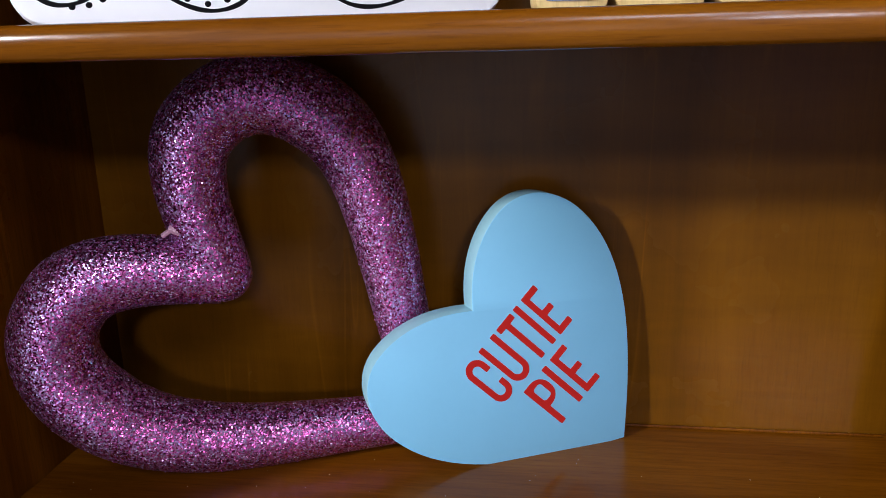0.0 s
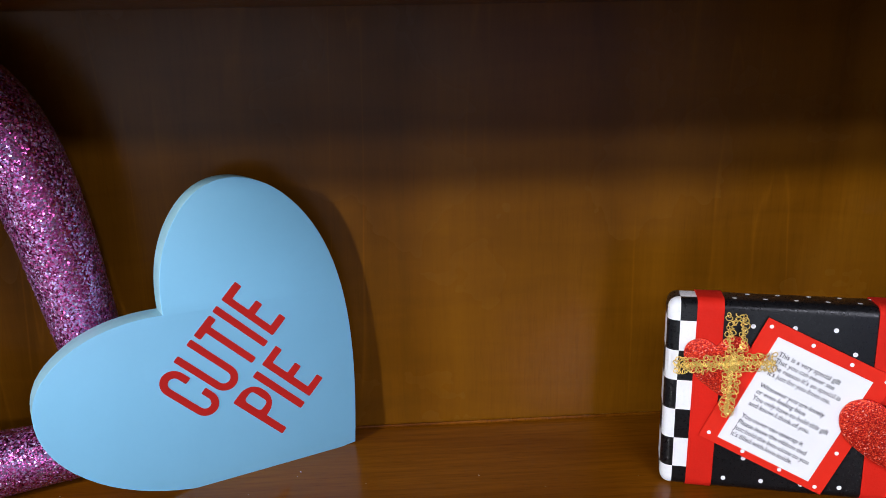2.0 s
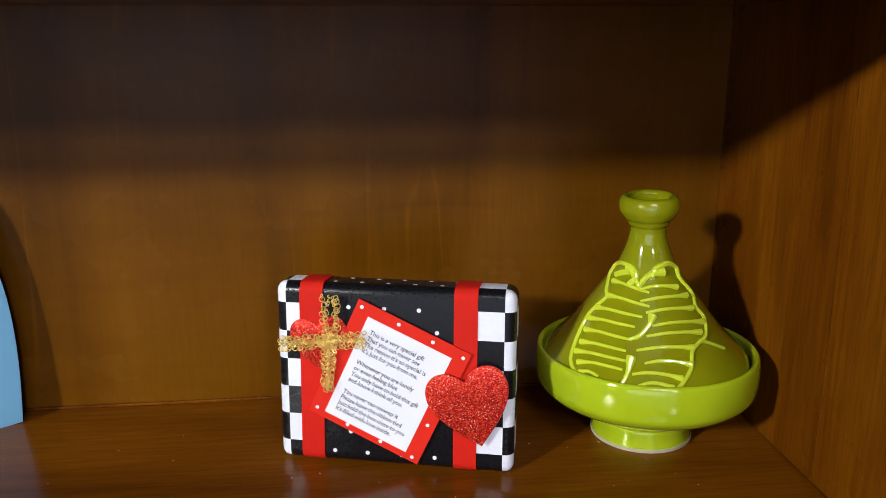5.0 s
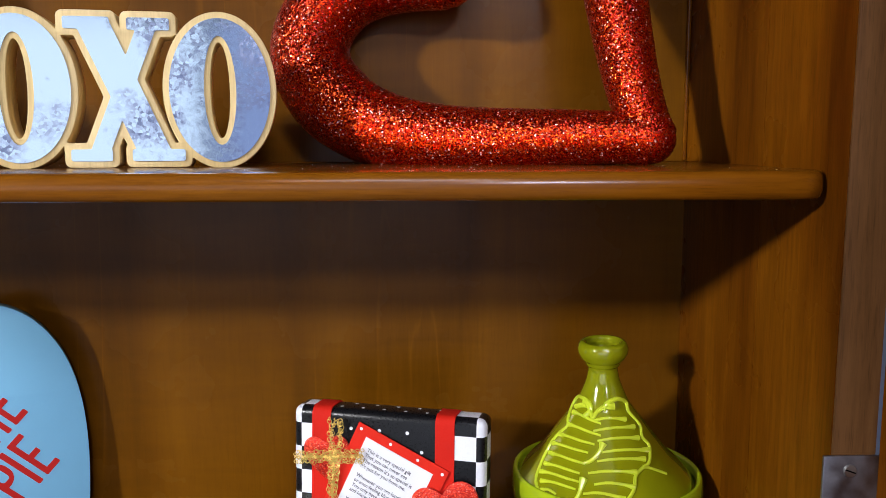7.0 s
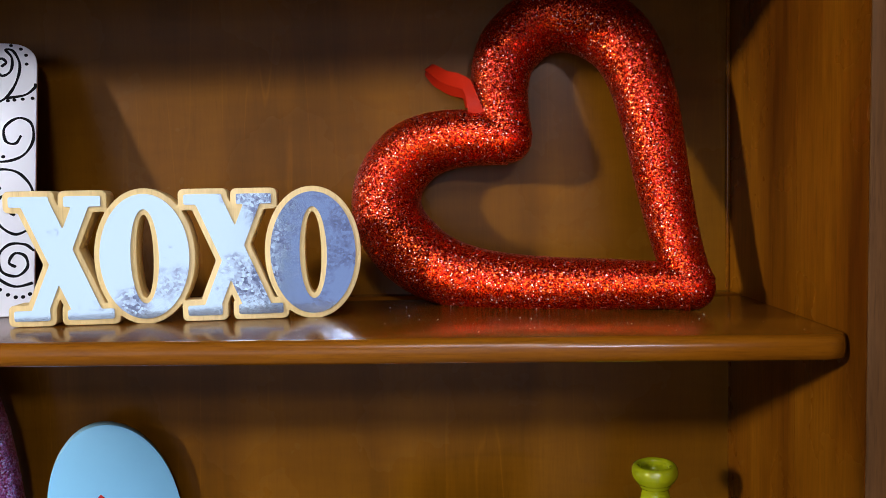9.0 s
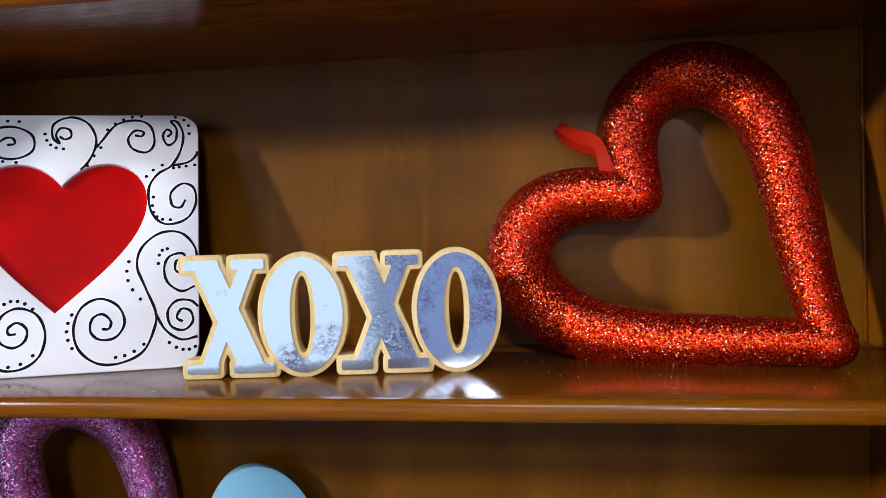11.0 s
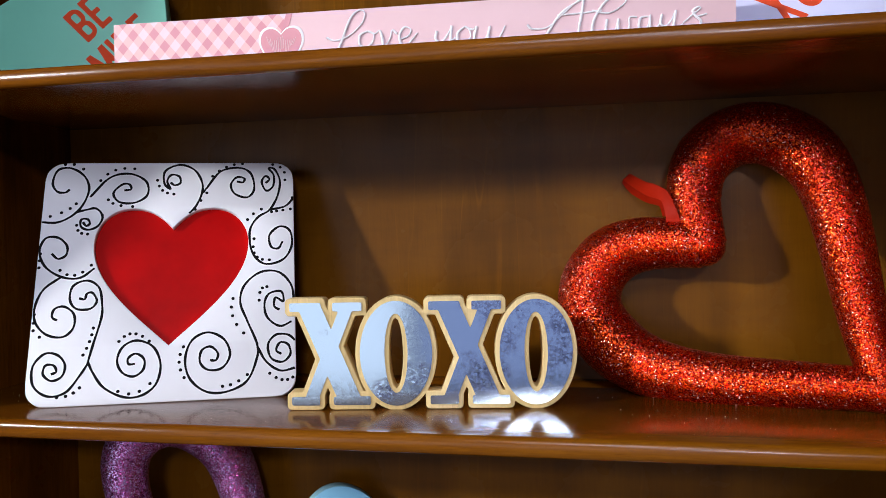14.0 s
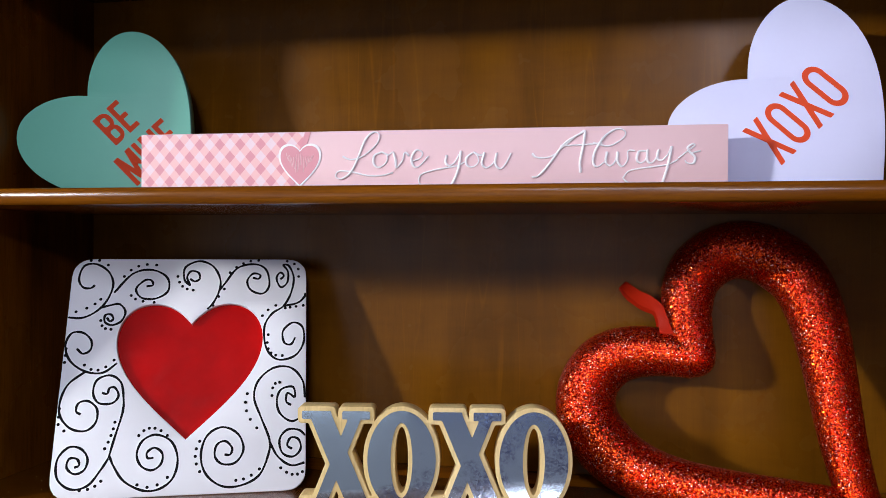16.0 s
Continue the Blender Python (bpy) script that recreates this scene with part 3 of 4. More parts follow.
def bookcase():
    case = thing("bookcase", pose(0, 0, 0), "dark stained wooden bookcase with varnished shelves", "bookcase")
    part("back_panel", box(LEFT_X - 0.02, RIGHT_X + 0.02, WALL_Y, WALL_Y + 0.012, 0.0, Z3 + 0.03), M["panel"], case)
    for x, out in ((RIGHT_X, 1), (LEFT_X, -1)):
        a, b = sorted((x + out * 0.004, x + out * 0.02))
        panel = part("side_panel", box(a, b, 0.2990, WALL_Y, 0.0, Z3 + 0.03), M["side"], case)
        a, b = sorted((x, x + out * 0.004))
        for y0, y1 in ((0.2982, 0.4225), (0.4231, 0.4770), (0.4773, WALL_Y)):
            part("board", box(a, b, y0, y1, 0.0, Z3 + 0.03), M["side"], panel)
    for z, groove in ((Z0, False), (Z1, True), (Z2, True)):
        part("shelf", shelf_board(z, 0.0185, groove), M["shelf"], case)
    part("top_board", box(LEFT_X - 0.02, RIGHT_X + 0.02, 0.285, WALL_Y + 0.012, Z3, Z3 + 0.025, 0.003), M["shelf"], case)
    # two thin strips along the joints of the back panel
    part("joint_bead", box(LEFT_X, RIGHT_X, WALL_Y - 0.0026, WALL_Y, Z0 + 0.0002, Z0 + 0.0030, 0.0010), M["side"], case, "thin strip where shelf and back panel meet")
    part("corner_bead", box(RIGHT_X - 0.0042, RIGHT_X, WALL_Y - 0.0042, WALL_Y, Z1 + 0.0002, Z2 - 0.0190, 0.0016, 3), M["shelf"], case, "thin strip in the corner of back and side")
    part("plinth", box(LEFT_X, RIGHT_X, 0.31, 0.33, 0.0, Z0 - 0.019), M["side"], case)
    part("stile", box(RIGHT_X + 0.0005, RIGHT_X + 0.0285, 0.2960, 0.2980, 0.0, Z3 + 0.03, 0.0006), M["stile"], case)
    part("stile", box(LEFT_X - 0.0285, LEFT_X - 0.0005, 0.2960, 0.2980, 0.0, Z3 + 0.03, 0.0006), M["stile"], case)
    # door edge stands by the hinge; its unseen height is set to shade the right corner
    part("door", box(RIGHT_X + 0.0287, RIGHT_X + 0.052, -0.16, 0.295, 0.0, 1.86, 0.003), M["door"], case)
    hinge = part("hinge", box(0.6840, 0.722, 0.2935, 0.296, 1.1239, 1.1705, 0.0008), M["steel"], case, "worn grey steel hinge plate")
    for z in (1.1607, 1.1345):
        screw = bmesh.new()
        bmesh.ops.create_cone(screw, cap_ends=True, segments=20, radius1=0.0045, radius2=0.0037, depth=0.0016)
        screw.transform(Matrix.Translation((0.7010, 0.2930, z)) @ Matrix.Rotation(radians(90), 4, "X"))
        s = part("screw", screw, M["screw"], hinge)
        slot = box(-0.0035, 0.0035, -0.0002, 0.0002, -0.00045, 0.00045)
        slot.transform(Matrix.Translation((0.7010, 0.29205, z)) @ Matrix.Rotation(radians(20 if z > 1.15 else -35), 4, "Y"))
        part("slot", slot, M["black"], s)


bookcase()


def dust():
    rnd = random.Random(21)
    for z, n in ((Z0, 150), (Z1, 130), (Z2, 40)):
        specks = []
        for _ in range(n):
            x, y, r = rnd.uniform(LEFT_X + 0.01, RIGHT_X - 0.02), rnd.uniform(FRONT_Y + 0.012, 0.545), rnd.uniform(0.00015, 0.00038)
            b = bmesh.new()
            bmesh.ops.create_icosphere(b, subdivisions=1, radius=r)
            b.transform(Matrix.Translation((x, y, z + r * 0.3)) @ Matrix.Diagonal((rnd.uniform(0.6, 1.8), 1, 0.5, 1)))
            specks.append(b)
        tagged(finish("dust", join(*specks), M["chalk"]), "fine pale dust and glitter specks lying on the shelf", "dust", kind="stuff")


dust()


# ---- things on the lower shelf ----
def tube_heart(name, m, tilt, material, flake_material, label, k=1.0, notch=0.243, swell=(0.1, 0.1)):
    """A hollow heart bent from a thick glittered foam cord; its tip is at the foot of m."""
    # the lobe that the heart lies on is fuller than the upright one
    halves = {s: np.vstack([bezier((0, notch), (0.018, notch + 0.029), (0.048, 0.309), (0.086, 0.309), 16), bezier((0.086, 0.309), (0.126, 0.309), (0.150, 0.280), (0.150, 0.235), 14),
                      bezier((0.150, 0.235), low, high, (0, 0), 20)])
              for s, low, high in ((1, (0.150, 0.168), (0.043, 0.085)), (-1, (0.153, 0.150), (0.060, 0.083)))}
    radius = np.concatenate([np.linspace(0.0235, 0.0300, 16), np.linspace(0.0300, 0.0310, 14), np.linspace(0.0310, 0.0195, 20)])
    ob = thing(name, m, label, "heart decoration", "glitter hearts")
    sides = []
    for s in (1, -1):
        p = np.vstack([halves[s], [[0, 0]]])
        r = np.append(radius, 0.0205)
        r = r * (1 + swell[s < 0] * np.sin(np.linspace(0.12, 0.88, len(r)) * math.pi))
        p = k * turn2(p * (s, 1), tilt)
        sides.append(tube(np.column_stack([p[:, 0], np.zeros(len(p)), p[:, 1]]), k * r, 28))
    for at, r in (((0, notch), 0.0232), ((0, 0), 0.0203)):
        ball = bmesh.new()
        bmesh.ops.create_uvsphere(ball, u_segments=24, v_segments=14, radius=k * r)
        q = k * turn2([at], tilt)[0]
        ball.transform(Matrix.Translation((q[0], 0, q[1])))
        sides.append(ball)
    body = part("body", join(*sides), material, ob)
    me = body.data
    me.calc_loop_triangles()
    co = np.array([v.co for v in me.vertices])
    tri = co[np.array([t.vertices for t in me.loop_triangles])]
    cross = np.cross(tri[:, 1] - tri[:, 0], tri[:, 2] - tri[:, 0])
    area = np.linalg.norm(cross, axis=1)
    rng = np.random.default_rng(5)
    n = 11000
    i = rng.choice(len(tri), n, p=area / area.sum())
    a, b = rng.random(n), rng.random(n)
    a, b = np.where(a + b > 1, 1 - a, a), np.where(a + b > 1, 1 - b, b)
    normal = cross[i] / area[i, None]
    at = tri[i, 0] + a[:, None] * (tri[i, 1] - tri[i, 0]) + b[:, None] * (tri[i, 2] - tri[i, 0]) + normal * 0.0003
    face = normal + rng.normal(0, 0.28, (n, 3))
    face /= np.linalg.norm(face, axis=1)[:, None]
    u = np.cross(face, rng.normal(0, 1, (n, 3)))
    u /= np.linalg.norm(u, axis=1)[:, None]
    v = np.cross(face, u)
    size = rng.uniform(0.00032, 0.00072, n)[:, None]
    corners = np.stack([at - size * u, at - size * v * 0.9, at + size * u, at + size * v * 0.9], 1).reshape(-1, 3)
    glints = bpy.data.meshes.new("glitter")
    glints.from_pydata(corners.tolist(), [], np.arange(n * 4).reshape(n, 4).tolist())
    glints.materials.append(flake_material)
    loose = new("glitter", glints)
    loose.parent = ob
    tagged(loose, kind="stuff")
    return ob, k * turn2([(0, notch)], tilt)[0]


heart, cleft = tube_heart("glitter_heart", stand(-0.0650, 0.5640, Z0 + 0.0225, 20, 1), 49.0, M["purple"], M["purple_flakes"], "purple glitter foam heart leaning on the back panel", 0.958, 0.225, (0.04, 0.12))
part("hanger_stub", join(tube(smooth_path([(cleft[0] - 0.022, -0.012, cleft[1] + 0.028), (cleft[0] - 0.030, -0.014, cleft[1] + 0.040), (cleft[0] - 0.040, -0.014, cleft[1] + 0.036)]), 0.0020, 8),
                         tube(smooth_path([(cleft[0] - 0.020, -0.014, cleft[1] + 0.024), (cleft[0] - 0.023, -0.018, cleft[1] + 0.036), (cleft[0] - 0.034, -0.016, cleft[1] + 0.042)]), 0.0032, 8)),
     M["tulle"], heart, "cut pink hanging thread")


def candy_heart(m, tilt, size, thick, face, edge, ink, words, label, weight=0.122):
    """A thick wooden sweet heart with painted words; its tip is at the foot of m."""
    ob = thing("heart_sign", m, label, "heart sign", "candy heart signs")
    shape = turn2(candy_outline(size), tilt)
    part("board", slab([shape], 0.0006, thick, 0.0010), edge, ob)
    part("painted_face", slab([shape * 1.0], 0.0, 0.0012, 0.0006), face, ob)
    for text, x, z, high, wide in words:
        part("lettering", slab([turn2(loop * size, tilt) for loop in word(text, x, z, high, wide, weight)], -0.0004, 0.0003), ink, ob, "lettering that reads " + text)
    return ob


candy_heart(stand(0.0960, 0.5825, Z0 + 0.001, 26, 3), 45.6, 0.966, 0.022, M["blue"], M["blue_edge"], M["red"], [("CUTIE", -0.0450, 0.1160, 0.0492, 0.0930), ("PIE", -0.0252, 0.0598, 0.0488, 0.0522)],
            "sky blue wooden heart sign with red words CUTIE PIE")


def gift_box():
    W, H, D = 0.1744, 0.1358, 0.030
    ob = thing("gift_box", stand(0.3127, 0.4991, Z0 + 0.001, -15.5, 3), "small wrapped gift box, black dotted paper with checks and red ribbons", "gift box")
    part("wrapped_box", box(0, W, 0, D, 0, H, 0.007, 4), M["wrap"], ob)
    dots = []
    rnd = random.Random(4)
    for row in range(9):
        for col in range(5):
            x, z = 0.043 + col * 0.0250 + (0.0125 if row % 2 else 0), 0.009 + row * 0.0158
            if x < 0.128:
                d = bmesh.new()
                bmesh.ops.create_circle(d, cap_ends=True, segments=12, radius=0.0016)
                d.transform(Matrix.Translation((x + rnd.uniform(-1, 1) * 0.001, -0.0002, z)) @ Matrix.Rotation(radians(90), 4, "X"))
                if z < H - 0.008:
                    dots.append(d)
                else:
                    d.free()
    for row in range(2):
        for col in range(5):
            d = bmesh.new()
            bmesh.ops.create_circle(d, cap_ends=True, segments=12, radius=0.0016)
            d.transform(Matrix.Translation((0.043 + col * 0.0195 + row * 0.0098, 0.009 + row * 0.011, H + 0.0002)))
            dots.append(d)
    tagged(part("printed_dots", join(*dots), M["paper_white"], ob), kind="stuff")
    for x, w, skew in ((0.0266, 0.0086, 0.010), (0.1392, 0.0084, 0.0)):
        band = box(x - w, x + w, -0.0010, D + 0.001, -0.0006, H + 0.001)
        bmesh.ops.bevel(band, geom=[e for e in band.edges if abs(e.verts[0].co.x - e.verts[1].co.x) > 0.001], offset=0.0075, segments=4, profile=0.5, affect="EDGES")
        for v in band.verts:
            v.co.x += (v.co.z - H / 2) * skew
        part("ribbon", band, M["ribbon"], ob, "red grosgrain ribbon")
    # tag with the printed poem
    tag = part("tag", slab([turn2([(-0.0443, -0.0466), (0.0443, -0.0466), (0.0443, 0.0480), (-0.0443, 0.0480)], -24.5, 0.0838, 0.0650)], -0.0034, -0.0022), M["card"], ob, "red card tag")
    part("poem_sheet", slab([turn2([(-0.033, -0.0403), (0.033, -0.0403), (0.033, 0.0403), (-0.033, 0.0403)], -24.5, 0.0832, 0.0640)], -0.0040, -0.0034), M["paper_white"], tag, "white paper with a printed poem")
    poem = ("This is a very special gift\nThat you can never see\nThe reason it's so special is\nIt's just for you from me.\n\nWhenever you are lonely\nor even feeling blue\n"
            "You only have to hold this gift\nand know I think of you.\n\nYou never can unwrap it\nPlease leave the ribbon tied\nJust hold the box close to you\nit's filled with love inside.")
    cu = bpy.data.curves.new("poem", "FONT")
    cu.body, cu.size, cu.space_line, cu.resolution_u, cu.offset = poem, 0.0050, 0.98, 2, 0.00006
    text = bpy.data.objects.new("poem", cu)
    me = bpy.data.meshes.new_from_object(text)
    bpy.data.objects.remove(text)
    bm = bmesh.new()
    bm.from_mesh(me)
    a = Matrix.Translation((0.0832, -0.0042, 0.0640)) @ Matrix.Rotation(radians(24.5), 4, "Y") @ Matrix.Translation((-0.0270, 0, 0.0290)) @ Matrix.Rotation(radians(90), 4, "X") @ Matrix.Scale(0.88, 4, (1, 0, 0))
    bm.transform(a)
    part("poem_text", bm, M["ink"], tag)
    for i, (x, z) in enumerate(((-0.040, 0.0435), (-0.011, 0.0440), (0.016, 0.0435), (0.040, 0.0430), (-0.0395, -0.0415), (-0.014, -0.0430), (0.013, -0.0432), (0.0385, -0.0430), (0.0385, -0.0150))):
        d = bmesh.new()
        bmesh.ops.create_circle(d, cap_ends=True, segments=12, radius=0.0014)
        q = turn2([(x, z)], -24.5, 0.0838, 0.0650)[0]
        d.transform(Matrix.Translation((q[0], -0.0036, q[1])) @ Matrix.Rotation(radians(90), 4, "X"))
        part("tag_dot", d, M["paper_white"], tag)
    for x, z, k, tilt in ((0.1525, 0.0235, 0.060, 16), (0.0368, 0.0700, 0.043, 8)):
        part("felt_heart", slab([turn2(valentine_outline(k), tilt, x, z)], -0.0064 if k > 0.05 else -0.0030, -0.0042 if k > 0.05 else -0.0012, 0.0006), M["red_sparkle"], ob, "red glitter felt heart")
    # gold sequin cross: a braided core edged with small wire loops
    cross = []
    for (ax, az), (bx, bz), half in (((0.0402, 0.0590), (0.0445, 0.1300), 0.0028), ((0.0050, 0.0915), (0.0690, 0.0985), 0.0026)):
        L, along = math.hypot(bx - ax, bz - az), math.atan2(bz - az, bx - ax)
        n = int(L / 0.0016)
        tall = bz - az > 0.05
        spread = lambda s: (0.55 + 0.75 * s) if tall else (0.8 + 0.3 * abs(2 * s - 1))
        for lane in (-1, 0, 1):
            pts = []
            for i in range(n * 4):
                s, w = i / (n * 4), i * 0.9 + lane * 2.1
                # the upper arm parts into a narrow eye
                part_way = 1.0 + (2.7 * math.sin(math.pi * (s - 0.60) / 0.34) if tall and 0.60 < s < 0.94 else 0.0)
                o = (lane * 0.0010 * part_way + 0.0009 * math.sin(w)) * spread(s)
                if lane == 0 and tall and s > 0.66:
                    continue
                pts.append((ax + (bx - ax) * s - math.sin(along) * o, -0.0080 - 0.0011 * math.cos(w), az + (bz - az) * s + math.cos(along) * o))
            cross.append(tube(pts, 0.00045, 5))
        for i in range(int(n * 0.85)):
            for side in (-1, 1):
                s = (i + rnd.random() * 0.9) / (n * 0.85)
                o = side * half * spread(s) * rnd.uniform(0.7, 2.0)
                cx, cz = ax + (bx - ax) * s - math.sin(along) * o, az + (bz - az) * s + math.cos(along) * o
                tiltv = Euler((rnd.uniform(-0.8, 0.8), rnd.uniform(0, 6), rnd.uniform(-0.8, 0.8))).to_matrix()
                k = rnd.uniform(0.0012, 0.0020)
                ringpts = [Vector((cx, -0.0078 - rnd.random() * 0.0012, cz)) + tiltv @ Vector((k * math.cos(w), 0, k * 1.25 * math.sin(w))) for w in np.linspace(0, 2 * math.pi, 9, endpoint=False)]
                cross.append(tube(ringpts, 0.00034, 4, True))
    part("sequin_cross", join(*cross), M["gold"], ob, "gold sequin braid cross")


gift_box()


def lathe(profile, n=64, wide=1.0, high=1.0):
    bm = bmesh.new()
    profile = [(r * wide, z * high) for r, z in profile]
    rings = []
    for r, z in profile:
        rings.append([bm.verts.new((r * math.cos(2 * math.pi * k / n), r * math.sin(2 * math.pi * k / n), z)) for k in range(n)] if r > 1e-6 else [bm.verts.new((0, 0, z))])
    for a, b in zip(rings, rings[1:]):
        for k in range(n):
            face = [a[k % len(a)], a[(k + 1) % len(a)], b[(k + 1) % len(b)], b[k % len(b)]]
            bm.faces.new(list(dict.fromkeys(face)))
    bmesh.ops.recalc_face_normals(bm, faces=bm.faces[:])
    return bm


LID = [(0.0800, 0.0640), (0.0790, 0.0680), (0.0756, 0.0723), (0.0685, 0.0795), (0.0596, 0.0883), (0.0502, 0.1001), (0.0410, 0.1120), (0.0316, 0.1249), (0.0243, 0.1348), (0.0198, 0.1438), (0.0151, 0.1555), (0.0134, 0.1640)]


def tagine():
    ob = thing("tagine", pose(0.5965, 0.5125, Z0) @ Matrix.Diagonal((0.985, 0.985, 1.02, 1)), "small green glazed ceramic tagine with a conical lid", "tagine")
    dish = part("dish", lathe(smooth_profile([(0, 0.004), (0.036, 0.004), (0.037, 0.0), (0.0395, 0.001), (0.0385, 0.013), (0.0410, 0.019), (0.072, 0.034), (0.083, 0.042), (0.0862, 0.050), (0.0868, 0.064), (0.0850, 0.0715),
                                 (0.0815, 0.0710), (0.0800, 0.066), (0.076, 0.060), (0.0, 0.058)])), M["lime"], ob, "lime green dish")
    part("foot_rim", lathe([(0.0365, 0.0), (0.0399, 0.0), (0.0402, 0.0028), (0.0365, 0.0028)], 48), M["clay"], dish)
    lid = part("lid", lathe(smooth_profile(LID)), M["olive"], ob, "olive green conical lid")
    lid.matrix_local = Matrix.Translation((-0.0035, -0.0040, 0.066)) @ Matrix.Rotation(radians(3.0), 4, (0.8, -0.6, 0)) @ Matrix.Translation((0, 0, -0.066))
    part("knob", lathe(smooth_profile([(0.0132, 0.163), (0.0137, 0.1675), (0.0155, 0.1695), (0.0170, 0.1725), (0.0195, 0.1750), (0.0222, 0.1800), (0.0224, 0.1850), (0.0205, 0.1893), (0.0170, 0.1903), (0.0145, 0.1885), (0.0130, 0.1840), (0.0, 0.1830)])), M["olive"], lid)

    def on_lid(a, z):
        r = float(np.interp(z, [q[1] for q in LID], [q[0] for q in LID])) + 0.0002
        return (r * math.cos(radians(a)), r * math.sin(radians(a)), z)

    def stroke(points, r, head=0.0, tail=0.0):
        """A line of slip; head and tail swell its first and last end."""
        path = smooth_path([on_lid(a, z) for a, z in points], 8)
        s = np.linspace(0, 1, len(path))
        part("slip_stroke", tube(path, r * (1 + head * np.exp(-(s / 0.16) ** 2) + tail * np.exp(-((1 - s) / 0.16) ** 2)), 8), M["slip"], lid)

    stroke([(-136, 0.1296), (-128, 0.1347), (-136, 0.1399), (-161, 0.1416), (-188, 0.1386), (-189, 0.1313), (-170, 0.123), (-161, 0.1187), (-167, 0.1122), (-171, 0.1037), (-168, 0.0935), (-163, 0.0844), (-158, 0.0778), (-151, 0.0736), (-145, 0.0725)], 0.0016, 0.6)
    stroke([(-101, 0.1354), (-92, 0.1408), (-63, 0.1432), (-40, 0.1386), (-45, 0.1319), (-38, 0.1239), (-38, 0.1185), (-46, 0.1128), (-43, 0.105), (-55, 0.0963), (-65, 0.094), (-74, 0.0904), (-79, 0.0826), (-86, 0.0766), (-91, 0.073), (-98, 0.0711), (-112, 0.0708)], 0.0016, 0.5)
    stroke([(-150, 0.1400), (-141, 0.1395), (-125, 0.1325), (-120, 0.1302), (-112, 0.1347), (-98, 0.1382), (-77, 0.1384)], 0.0020, 0.4, 0.8)
    stroke([(-169, 0.1330), (-155, 0.1360), (-140, 0.1375)], 0.0024)
    stroke([(-64, 0.0947), (-56, 0.0922), (-43, 0.0851)], 0.0013, 0.5)
    for a0, z0, a1, z1 in ((-166, 0.1289, -105, 0.1263), (-161, 0.1198, -105, 0.1181), (-167, 0.1104, -112, 0.1117), (-167, 0.1028, -118, 0.1056), (-163, 0.0960, -119, 0.0979), (-160, 0.0886, -122, 0.0913), (-159, 0.0830, -121, 0.0859), (-152, 0.0785, -122, 0.0812), (-147, 0.0738, -135, 0.0750)):
        stroke([(a0, z0), ((2 * a0 + a1) / 3, (2 * z0 + z1) / 3 + 0.0016), ((a0 + 2 * a1) / 3, (z0 + 2 * z1) / 3 + 0.0012), (a1, z1)], 0.0013, 0.9, -0.2)
    for a0, z0, a1, z1 in ((-61, 0.1277, -118, 0.1280), (-51, 0.1212, -116, 0.1208), (-53, 0.1133, -109, 0.1143), (-49, 0.1039, -103, 0.1069), (-58, 0.0992, -108, 0.1007), (-72, 0.0924, -115, 0.0923), (-78, 0.0838, -109, 0.0857), (-87, 0.0775, -116, 0.0795), (-93, 0.0731, -112, 0.0739)):
        stroke([(a0, z0), ((2 * a0 + a1) / 3, (2 * z0 + z1) / 3 + 0.0020), ((a0 + 2 * a1) / 3, (z0 + 2 * z1) / 3 + 0.0022), (a1, z1)], 0.0013, 0.9, -0.2)
    stroke([(-102, 0.1129), (-106, 0.1068), (-114, 0.1004), (-122, 0.0979)], 0.0018, 1.1, -0.4)
    stroke([(-118, 0.0883), (-119, 0.0785), (-123, 0.0706), (-131, 0.0660)], 0.0018, 1.1, -0.4)


def smooth_profile(points):
    return [tuple(p) for p in smooth_path(points, 4)]


tagine()


# ---- things on the middle shelf ----
# painted lines and rows of dots on the plate, in millimetres from the middle of its foot
SWIRLS = []
SWIRLS.append([(-114.9, 255.3), (-119.9, 251.3), (-128.9, 252.8), (-134.4, 263.8), (-129.7, 280.3), (-115.1, 282.8), (-99.3, 271.7), (-93.7, 252.7), (-103.7, 228.1), (-124.3, 213.8), (-148.4, 214.9)])
SWIRLS.append([(-54.1, 253.5), (-46.5, 255), (-48.8, 261.5), (-56.9, 261.1), (-66.1, 250.1), (-58.9, 238.6), (-41.7, 237.5), (-27.7, 247.4), (-29.8, 265.1), (-48.7, 275.3), (-71.2, 270.2), (-91.7, 245.3)])
SWIRLS.append([(-97.5, 213.5), (-93.6, 208.6), (-89.9, 211.9), (-93, 217.3), (-99.6, 216.4), (-99.2, 207.8), (-90.9, 203.8), (-80.7, 208.5), (-76.4, 220.5), (-83.9, 230.4), (-94.9, 229), (-106.9, 225.7)])
SWIRLS.append([(-2, 263.4), (3.8, 259.9), (9.7, 263.4), (7.8, 271.6), (-1.1, 273.6), (-5.7, 265), (-1.5, 254.8), (-8.8, 262.5), (-8.3, 278.8), (8.5, 287.1), (25.3, 280.4), (34.4, 264.9), (35, 249.7), (28.2, 232.1), (20.8, 223.1)])
SWIRLS.append([(75.5, 264.4), (82.7, 263.3), (84.4, 268.5), (75.3, 270), (68.6, 259.8), (73.5, 248), (87.9, 243.3), (96.2, 254.5), (92, 275.3), (77.4, 283), (56.1, 277.8), (41.2, 257.2), (35.9, 249.7)])
